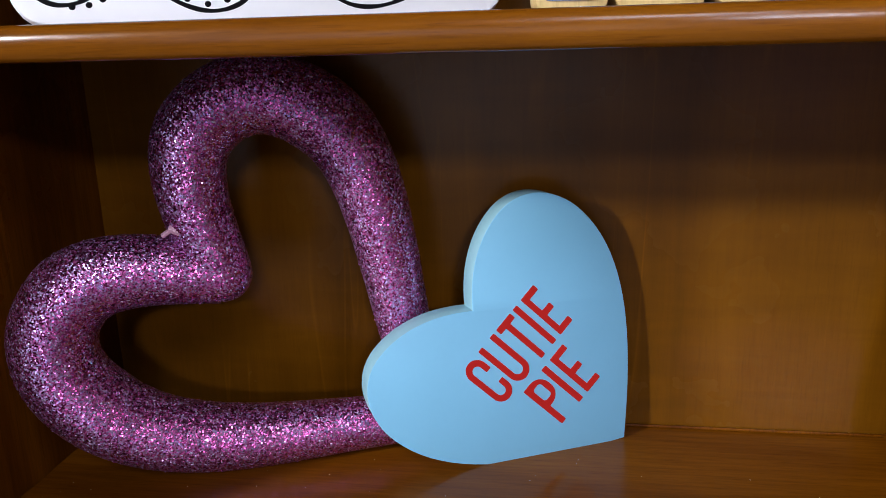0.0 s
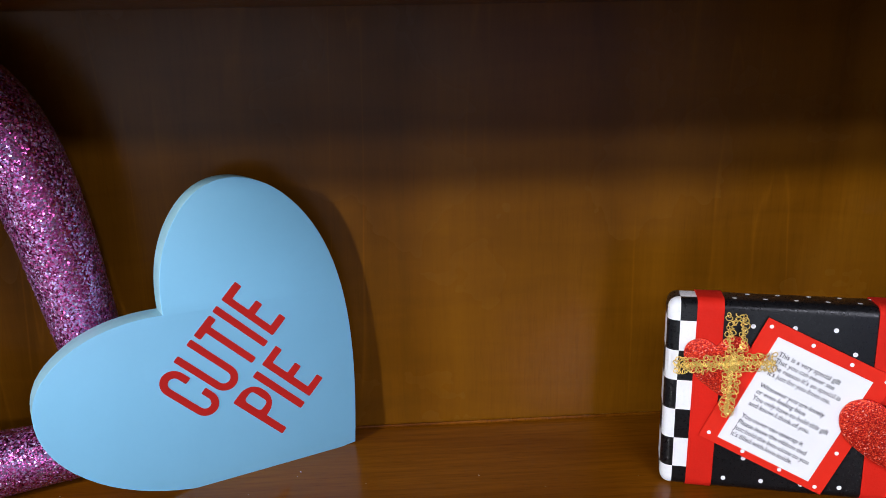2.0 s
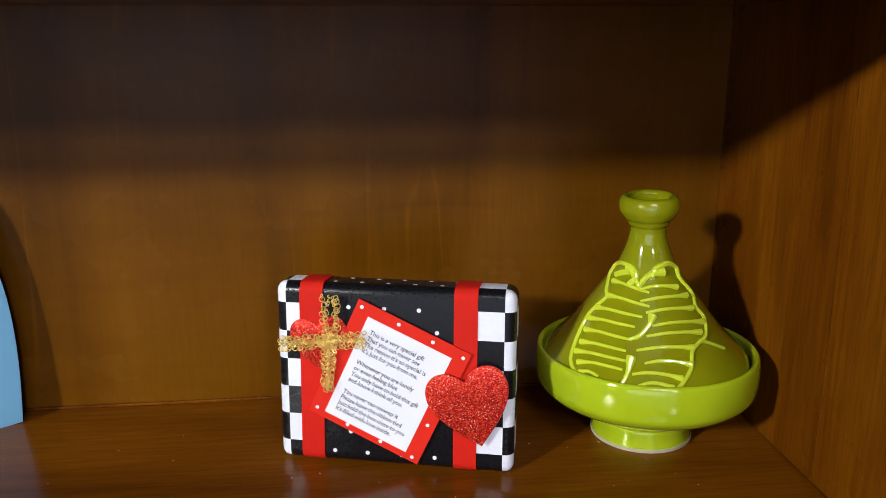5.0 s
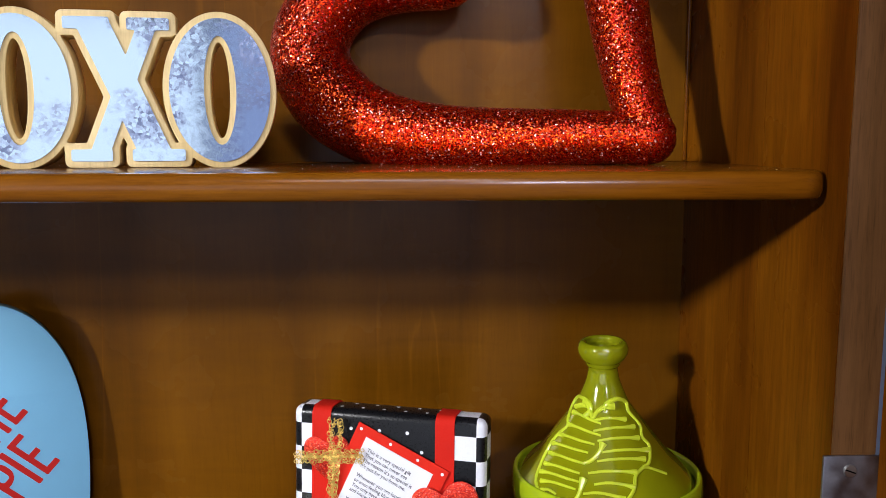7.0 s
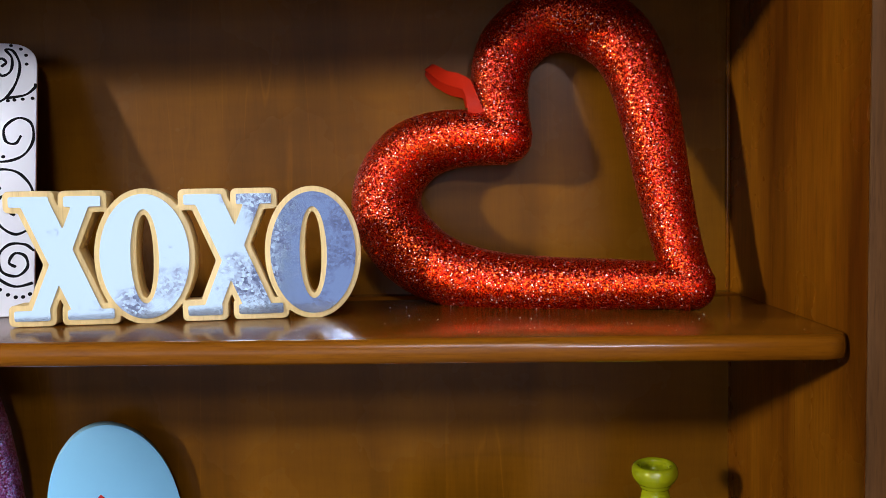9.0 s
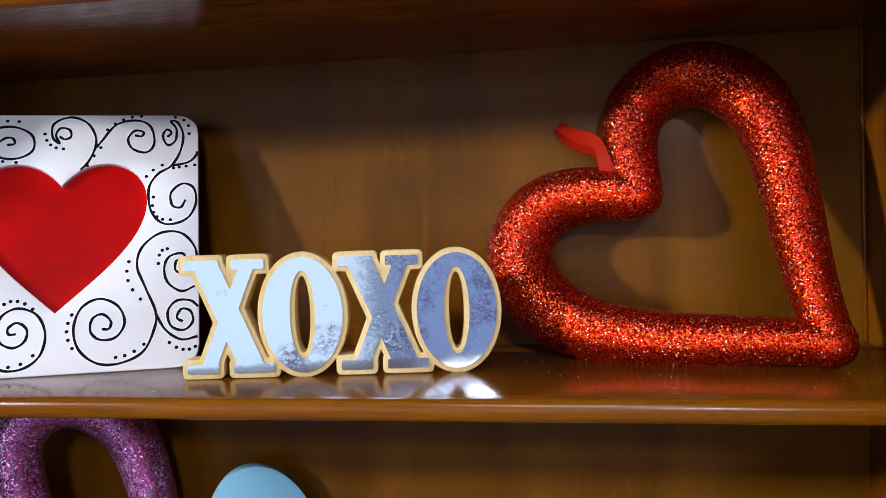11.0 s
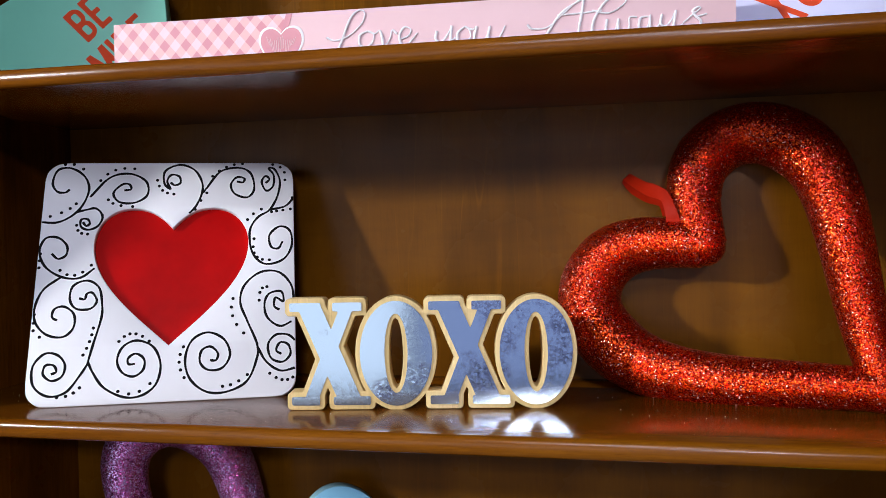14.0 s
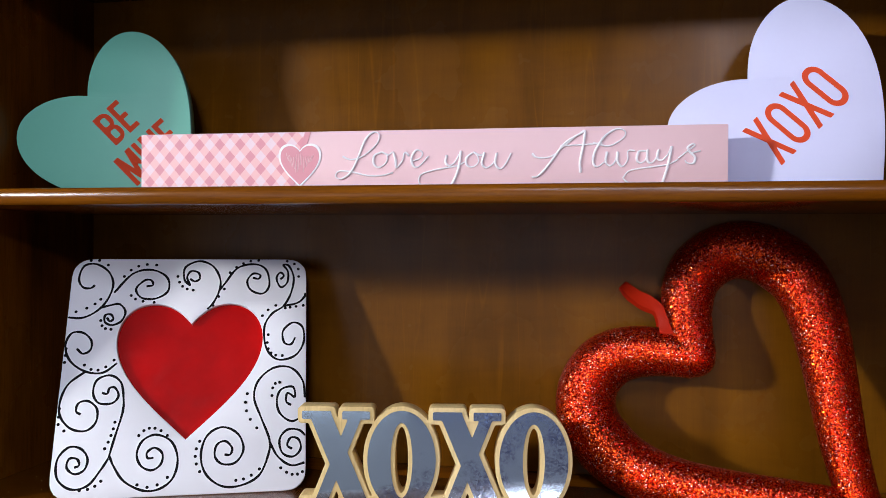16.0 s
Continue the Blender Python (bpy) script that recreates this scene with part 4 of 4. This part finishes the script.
SWIRLS.append([(110, 262.2), (114.3, 267.4), (109.4, 271.6), (105.2, 263.2), (110.6, 251.9), (118.7, 258.1), (119.5, 272.6), (113.6, 282), (120.9, 280.4), (126.9, 264.7), (123.7, 244.1), (114.3, 226.4), (100.2, 216.4), (91.2, 199.1), (94.1, 172.1), (108.3, 157.3), (129.1, 161.8), (139.8, 178.7), (138.3, 198.5), (126.4, 204.6), (114.3, 193.9), (115.8, 179.1), (124.3, 176.5), (129.4, 185.3)])
SWIRLS.append([(114.3, 226.4), (133.3, 231.3), (144.4, 244)])
SWIRLS.append([(-128.3, 175), (-120.9, 168.7), (-112.7, 173.3), (-112.9, 185), (-123.3, 194.7), (-136.2, 193.9), (-141.6, 178.4), (-134.1, 159.7), (-115.8, 146.9), (-96.3, 145.1), (-80.9, 156.4)])
SWIRLS.append([(-116.4, 96.1), (-121.8, 100.2), (-119.8, 109.5), (-109.4, 111.5), (-99, 102.2), (-98.8, 86.7), (-109.2, 76.9), (-126.1, 80.2), (-138.8, 94.6), (-140.6, 112.3), (-133.4, 132.3), (-115.8, 146.9)])
SWIRLS.append([(-95.1, 120.9), (-89, 119.8), (-87, 126.2), (-81.1, 126.9), (-76, 117.2), (-82.5, 108.4), (-97.4, 108.9), (-104.8, 120.3), (-102, 136.1), (-87.4, 141.7), (-74.7, 133.2), (-70.3, 114.8), (-70, 96.9), (-76.9, 66.3), (-81.3, 44.8)])
SWIRLS.append([(-117.6, 35.7), (-112.5, 38.5), (-115.6, 45.4), (-123.9, 45.7), (-125.7, 36), (-116.8, 28.5), (-106.3, 33.1), (-104.2, 45.8), (-112.6, 56.8), (-126, 58.6), (-136.8, 44.9), (-134.6, 23.9), (-119.2, 11.9), (-101.3, 15.3), (-88.5, 32.4), (-81.3, 44.8)])
SWIRLS.append([(-80.3, 47), (-75.2, 36.1), (-62.6, 18.6), (-41, 7.2), (-22.3, 8.5), (-8.3, 20.5), (-4.5, 41.9), (-12.9, 61.8), (-30.6, 69.9), (-45, 63.5), (-50.5, 48.5), (-45, 35), (-33, 29.5), (-23, 36), (-22, 48), (-31, 55), (-39, 50), (-38, 43.5), (-31.5, 43.5)])
SWIRLS.append([(48.4, 44.2), (54.9, 44), (56.8, 51.8), (48.7, 59.7), (39.2, 55.6), (37.6, 42.4), (46.6, 33.3), (61.8, 34.9), (70.1, 50), (62.9, 68), (45, 76.3), (27.9, 67.1), (21.5, 45.2), (27.7, 23.3), (45.5, 8.8), (67, 7.9), (88.5, 18.6), (99, 42.2), (99.9, 60.1), (89.1, 87.5), (80.8, 110.8), (85.7, 131.7), (103.7, 146.9), (124.6, 146.5), (138.7, 130.4), (141.9, 109.1)])
SWIRLS.append([(125.1, 100.3), (119.1, 105.1), (120.8, 115.3), (129.5, 110.4), (127.1, 122.6), (113.4, 120.1), (108.1, 107.7), (111.5, 91.4), (125.3, 80.9), (138.8, 86)])
SWIRLS.append([(126.9, 47.9), (121, 52.6), (125.5, 61.4), (134.4, 58.8), (136.8, 47.5), (127.9, 38.9), (115.3, 43.8), (112, 59.7), (120.8, 70.6), (134.4, 70.2), (142.6, 63.1)])
SWIRLS.append([(99.9, 57.8), (110.1, 39.7), (125.7, 28.9), (142.7, 31.7)])
DOT_ROWS = []
DOT_ROWS.append(((-122.4, 287.8), (-112.5, 287.9), (-101.6, 281.8), 3))
DOT_ROWS.append(((-81.3, 266.6), (-65.2, 280.3), (-43.7, 281.9), 5))
DOT_ROWS.append(((-133.7, 221.1), (-116.9, 228.2), (-106.6, 236.9), 4))
DOT_ROWS.append(((-71.3, 241.6), (-61.8, 235.2), (-43.6, 232.6), 4))
DOT_ROWS.append(((-104.2, 209.7), (-100.4, 201), (-91.4, 198.5), 4))
DOT_ROWS.append(((-17, 266.6), (-10.6, 253.3), (2.5, 248.3), 5))
DOT_ROWS.append(((40.6, 249.6), (33.9, 239.6), (27.5, 228), 3))
DOT_ROWS.append(((46.8, 271.6), (63.1, 284.1), (82.1, 288.3), 5))
DOT_ROWS.append(((118.4, 287.3), (130.6, 280.5), (133.1, 266.3), 4))
DOT_ROWS.append(((88.5, 214), (95.4, 221.5), (104.8, 227.4), 3))
DOT_ROWS.append(((116.7, 223.8), (126.2, 225.3), (139.1, 227.2), 4))
DOT_ROWS.append(((96.1, 189.2), (97.9, 168.2), (113.8, 162.1), 6))
DOT_ROWS.append(((-144.2, 175.2), (-146.4, 166.9), (-141.2, 158.4), 3))
DOT_ROWS.append(((-117.8, 154.8), (-101.8, 148.4), (-84.7, 160.2), 5))
DOT_ROWS.append(((-145.1, 103.5), (-142.4, 89.4), (-132.9, 77.7), 4))
DOT_ROWS.append(((-77.6, 86), (-80.6, 70.7), (-86.4, 55.8), 5))
DOT_ROWS.append(((-49.7, 69.6), (-35.4, 78), (-17.6, 68.6), 6))
DOT_ROWS.append(((72.6, 115.6), (72.3, 94.9), (84.9, 74.1), 5))
DOT_ROWS.append(((111, 128.7), (104.1, 125.1), (102.1, 112.5), 4))
DOT_ROWS.append(((19.4, 60.6), (15.2, 43.3), (21.1, 25.7), 5))
DOT_ROWS.append(((62.4, 14.1), (75.4, 17), (89.1, 26), 4))
DOT_ROWS.append(((113.8, 26.3), (127.2, 18.3), (139.2, 20.8), 5))
DOT_ROWS.append(((-47.7, 13.8), (-30.9, 11), (-14.7, 20.8), 4))
DOT_ROWS.append(((-109.7, 10.3), (-96.9, 12.6), (-87.4, 19.7), 4))


def plate():
    S = 0.2900
    ob = thing("plate", stand(-0.1258, 0.4125, Z1 + 0.0005, 21.5, 21.5) , "square white china plate with black swirls and a recessed red heart", "plate")
    heart_hole = valentine_outline(0.173) + (0.0030, 0.0632)
    X = np.array([(-S / 2, 0), (S / 2, 0), (S / 2, S), (-S / 2, S)])
    rim = outline(lambda x, z: f_pill(x, z, -S / 2 + 0.002, S / 2 - 0.002, 0.0, S, 0.022), -0.16, 0.16, -0.01, 0.31, 0.004)
    part("board", slab(rim + [heart_hole], 0.0, 0.008, 0.0012), M["china"], ob)
    part("heart_recess", slab([valentine_outline(0.182) + (0.0030, 0.0590)], 0.0065, 0.0085), M["china_red"], ob, "glossy red recessed heart")
    part("backing", slab(rim, 0.0086, 0.0130, 0.001), M["black"], ob, "dark back edge with checks")
    checks = []
    for i in range(24):
        checks.append(box(-S / 2 + 0.018 + i * 0.0110, -S / 2 + 0.0235 + i * 0.0110, 0.0090, 0.0126, -0.0004, 0.001))
    tagged(part("edge_checks", join(*checks), M["china"], ob), kind="stuff")
    for points in SWIRLS:
        p = smooth_path(np.array(points) / 1000, 7)
        p[:, 0] = np.clip(p[:, 0], -0.1415, 0.1415)
        part("swirl_line", tube(np.column_stack([p[:, 0], np.full(len(p), 0.0001), p[:, 1]]), 0.00152 + 0.00022 * np.sin(np.arange(len(p)) * 0.7), 6, False, 0.3), M["black"], ob)
    dots = []
    for a, b, c, n in DOT_ROWS:
        for i in range(n):
            s = i / (n - 1)
            x, z = ((1 - s) ** 2 * np.array(a) + 2 * s * (1 - s) * (2 * np.array(b) - 0.5 * np.array(a) - 0.5 * np.array(c)) + s * s * np.array(c)) / 1000
            d = bmesh.new()
            bmesh.ops.create_uvsphere(d, u_segments=8, v_segments=5, radius=0.0019)
            d.transform(Matrix.Translation((min(max(x, -0.1405), 0.1405), 0, z)) @ Matrix.Diagonal((1, 0.3, 1, 1)))
            dots.append(d)
    tagged(part("painted_dots", join(*dots), M["black"], ob), kind="stuff")


plate()


def xoxo_block():
    ob = thing("word_block", stand(0.0282, 0.3910, Z1, 10, 0.4), "plywood XOXO word block faced with galvanised metal letters", "word block")

    def f_x(X, Z, cx):
        parts = [np.maximum(f_line(X, Z, cx - 0.024, 0.116, cx + 0.026, -0.002, 0.0225), abs(Z - 0.0575) - 0.0525), np.maximum(f_line(X, Z, cx + 0.023, 0.116, cx - 0.024, -0.002, 0.0130), abs(Z - 0.0575) - 0.0525)]
        for a, b, z in ((cx - 0.040, cx - 0.008, 0.1055), (cx + 0.004, cx + 0.034, 0.1055), (cx - 0.039, cx - 0.010, 0.0095), (cx + 0.004, cx + 0.042, 0.0095)):
            parts.append(f_line(X, Z, a, z, b, z, 0.0088))
        return np.minimum.reduce(parts)

    def f_o(X, Z, cx):
        return np.maximum(f_oval(X, Z, cx, 0.0575, 0.0370, 0.0535), -f_oval(X, Z, cx, 0.0575, 0.0118, 0.0405))

    letters = ((f_x, 0.043), (f_o, 0.1115), (f_x, 0.1850), (f_o, 0.2540))
    plain = lambda X, Z: np.minimum.reduce([f(X, Z, cx) for f, cx in letters])
    wood_loops = outline(lambda X, Z: plain(X, Z) - 0.0048, -0.012, 0.312, -0.008, 0.126, 0.0010)
    wood_loops = [p for p in wood_loops if np.ptp(p[:, 0]) > 0.004 and np.ptp(p[:, 1]) > 0.004]
    part("plywood_block", slab(wood_loops, 0.0, 0.024, 0.0008), M["pine"], ob, "pale plywood backing")
    for f, cx in letters:
        part("metal_letter", slab(outline(lambda X, Z: f(X, Z, cx), cx - 0.05, cx + 0.05, -0.004, 0.122, 0.0009), -0.0010, 0.0004), M["galvanised"], ob, "galvanised sheet letter", False)


xoxo_block()

heart, cleft = tube_heart("glitter_heart", stand(0.6118, 0.4530, Z1 + 0.0203, -16, 20), 50, M["red_glitter"], M["red_flakes"], "red glitter foam heart with a ribbon loop leaning back", 0.985, 0.235, (0.15, 0.20))
loop = [(cleft[0] + x, y, cleft[1] + z) for x, y, z in ((-0.030, -0.022, 0.020), (-0.034, -0.026, 0.034), (-0.041, -0.026, 0.050), (-0.052, -0.022, 0.058), (-0.070, -0.016, 0.068), (-0.090, -0.010, 0.083), (-0.093, -0.002, 0.084),
                                                          (-0.084, 0.004, 0.075), (-0.066, 0.004, 0.061), (-0.048, -0.002, 0.052), (-0.038, -0.014, 0.034))]
path = smooth_path(loop, 8)
strip = bmesh.new()
rows = []
for i, q in enumerate(path):
    w = 0.0082 * (1.0 - 0.25 * abs(math.sin(i * 0.11)))
    ahead = path[min(i + 1, len(path) - 1)] - path[max(i - 1, 0)]
    side = Vector((-ahead[2], 0.35 * math.sin(i * 0.12) * np.linalg.norm(ahead), ahead[0])).normalized() * w
    rows.append([strip.verts.new(Vector(q) + side * k + Vector((0, d, 0))) for k, d in ((-1, 0.0), (0, 0.0012), (1, 0.0), (1, 0.0006), (0, 0.0018), (-1, 0.0006))])
for a, b in zip(rows, rows[1:]):
    for k in range(6):
        strip.faces.new((a[k], a[(k + 1) % 6], b[(k + 1) % 6], b[k]))
bmesh.ops.recalc_face_normals(strip, faces=strip.faces[:])
part("ribbon_loop", strip, M["satin"], heart, "red satin hanging ribbon")


# ---- things on the upper shelf ----
# strokes of the script, in millimetres from the lower corner of the block
LOVE = []
LOVE.append([(248.6, 41.5), (258.2, 37.9), (273.2, 42.3), (288.1, 55.1), (290.8, 65.6), (284, 68.4), (274.5, 59.4), (266.4, 39.8), (258.3, 24.1), (247.2, 16.3), (240.3, 19.1), (244.4, 24.9), (258.3, 24.1), (277.4, 19.8), (293.7, 19.6), (307.1, 22.7)])
LOVE.append([(293.6, 45.8), (285.5, 42.1), (284.9, 32.9), (290.9, 28.8), (299, 33.9), (300.3, 41.7), (294.1, 45.8), (301.7, 42.8), (307, 45.5), (309.8, 37.6), (311.1, 28.4), (317.8, 36.2), (320.5, 45.2), (325.8, 41.2)])
LOVE.append([(327.2, 34.7), (337.8, 38.4), (340.5, 44.8), (333.8, 47.6), (328.5, 39.9), (329.9, 30.7), (336.5, 29.3), (347.6, 40.8)])
YOU = []
YOU.append([(368.2, 41.6), (366.9, 33.9), (370.9, 29.9), (377.4, 33.7), (383.1, 43.9), (383.9, 44.7), (381.4, 27.1), (375.4, 11.7), (367, 2.8), (353.9, 1.7), (337.9, 9.7), (339.2, 20.1), (353.8, 25), (364.3, 26.9), (380.1, 29.8), (389.2, 34.2)])
YOU.append([(397, 43.6), (390.5, 38.6), (390.5, 30.8), (397, 28.1), (403.5, 33.2), (402.2, 40.9), (397.5, 44.4), (406, 40.8), (409.9, 43.3), (407.4, 31.8), (412.7, 27.1), (420.4, 32.8), (423.7, 43), (422.2, 31.5), (428.1, 25.8), (434.5, 32.6), (439.6, 42.7)])
ALWAYS = []
ALWAYS.append([(462.5, 42.2), (467.6, 37.8), (482.7, 38.5), (497.7, 50.3), (512.6, 62.5), (518.8, 65.4), (517.7, 52.3), (514, 32.3), (514.8, 20.9)])
ALWAYS.append([(518.8, 65.4), (497.7, 52.8), (482.8, 32.9), (470.2, 18.4), (462.1, 16)])
ALWAYS.append([(492.7, 49.9), (517.7, 50.8), (537.4, 52.4)])
ALWAYS.append([(527.6, 52.6), (544.8, 49.2), (559.5, 57.6), (560.7, 65), (552.1, 67), (539.9, 59.3), (530.1, 44.5), (527.7, 32), (532.6, 26.9), (542.4, 34.2)])
ALWAYS.append([(542.4, 43), (541.2, 31.7), (546.2, 27.9), (551, 32.8), (553.4, 42.7), (553.5, 32.7), (558.4, 26.9), (564, 33.8), (564.4, 43.3), (571.7, 43.6)])
ALWAYS.append([(582.7, 43.3), (575.5, 42.3), (573.7, 33.6), (578, 30.5), (582.8, 34.6), (584.4, 44.6), (584.5, 33.4), (588.8, 30.3), (593.6, 35.7), (596, 44.3), (594.8, 35.6), (599.7, 33.1), (605.6, 39.1), (609.2, 47.7), (606.9, 32.9), (602.2, 15.7), (596.2, 3.4), (576.9, 2.4), (560.9, 12.6), (560.9, 16.9), (567, 22.5), (586.5, 25.9), (605.7, 28.5), (616.4, 34)])
ALWAYS.append([(616.4, 35.2), (627.1, 43.6), (633, 48.4), (630.6, 49.7), (625.9, 46.1), (628.3, 41.1), (633.1, 36.1), (631.9, 29.9), (626, 29.6), (622.9, 32.6)])
ALWAYS.append([(629.5, 40.3), (639, 42.6)])


def sign_bar():
    W, H = 0.667, 0.0705
    ob = thing("sign_bar", stand(-0.1890, 0.4335, Z2, 1.9, 0), "long blush pink wooden block sign reading Love you Always", "block sign")
    part("block", box(0, W, 0, 0.026, 0, H, 0.0008), M["pink"], ob)
    part("gingham_panel", slab([[(0.0006, 0.0006), (0.188, 0.0006), (0.210, H - 0.0006), (0.0006, H - 0.0006)]], -0.0005, 0.0002), M["gingham"], ob, "pink gingham print")
    part("edge_stripe", slab([[(0.183, 0.0006), (0.188, 0.0006), (0.2105, H - 0.0006), (0.2035, H - 0.0006)]], -0.0009, 0.0002), M["rose"], ob)
    part("heart_outline", slab([valentine_outline(0.0512) + (0.1975, 0.0074)], -0.0011, 0.0002), M["chalk"], ob)
    part("heart_print", slab([valentine_outline(0.0462) + (0.1975, 0.0098)], -0.0013, 0.0002), M["rose"], ob, "rose pink heart")
    rnd = random.Random(3)
    hatch = []
    for i in range(16):
        x = -0.0165 + i * 0.0022
        top = 0.0375 - 0.0045 * abs(math.sin(i * 0.42)) - 0.25 * max(0, abs(x) - 0.010) - rnd.uniform(0, 0.004)
        low = max(0.004 + abs(x) * 1.15 + rnd.uniform(0.001, 0.004), top - rnd.uniform(0.008, 0.022))
        if top > low + 0.006:
            hatch.append(tube([(0.1975 + x + rnd.uniform(-1, 1) * 0.0006, -0.0013, 0.0115 + top), (0.1975 + x * 0.9, -0.0014, 0.0115 + (top + low) / 2), (0.1975 + x * 0.8, -0.0013, 0.0115 + low)], 0.00042, 5))
    part("hatching", join(*hatch), M["pink"], ob, "pale sketched hatching")
    for name, strokes in (("Love", LOVE), ("you", YOU), ("Always", ALWAYS)):
        cords = []
        for p in strokes:
            q = smooth_path(np.array(p) / 1000, 7)
            q[:, 1] = np.clip(q[:, 1], 0.0022, H - 0.002)
            turn = np.gradient(q, axis=0)
            heavy = np.clip(-turn[:, 1] / (np.hypot(turn[:, 0], turn[:, 1]) + 1e-9), -0.4, 1.0)
            cords.append(tube(np.column_stack([q[:, 0], np.full(len(q), -0.0011), q[:, 1]]), 0.00095 + 0.00045 * heavy, 8, False, 0.9))
        part("lettering", join(*cords), M["chalk"], ob, "white raised script that reads " + name)


sign_bar()

candy_heart(stand(-0.1620, 0.4880, Z2 + 0.001, 14, 6), 45, 0.930, 0.020, M["mint"], M["mint_edge"], M["orange"], [("BE", -0.0190, 0.1145, 0.047, 0.043), ("MINE", -0.0365, 0.0545, 0.047, 0.086)],
            "mint green wooden heart sign with red words BE MINE", 0.140)
candy_heart(stand(0.6345, 0.4830, Z2 + 0.001, -8, 5), 46, 0.955, 0.020, M["lilac"], M["lilac"], M["orange"], [("XOXO", -0.0500, 0.0945, 0.059, 0.108)],
            "lilac white wooden heart sign with orange word XOXO")
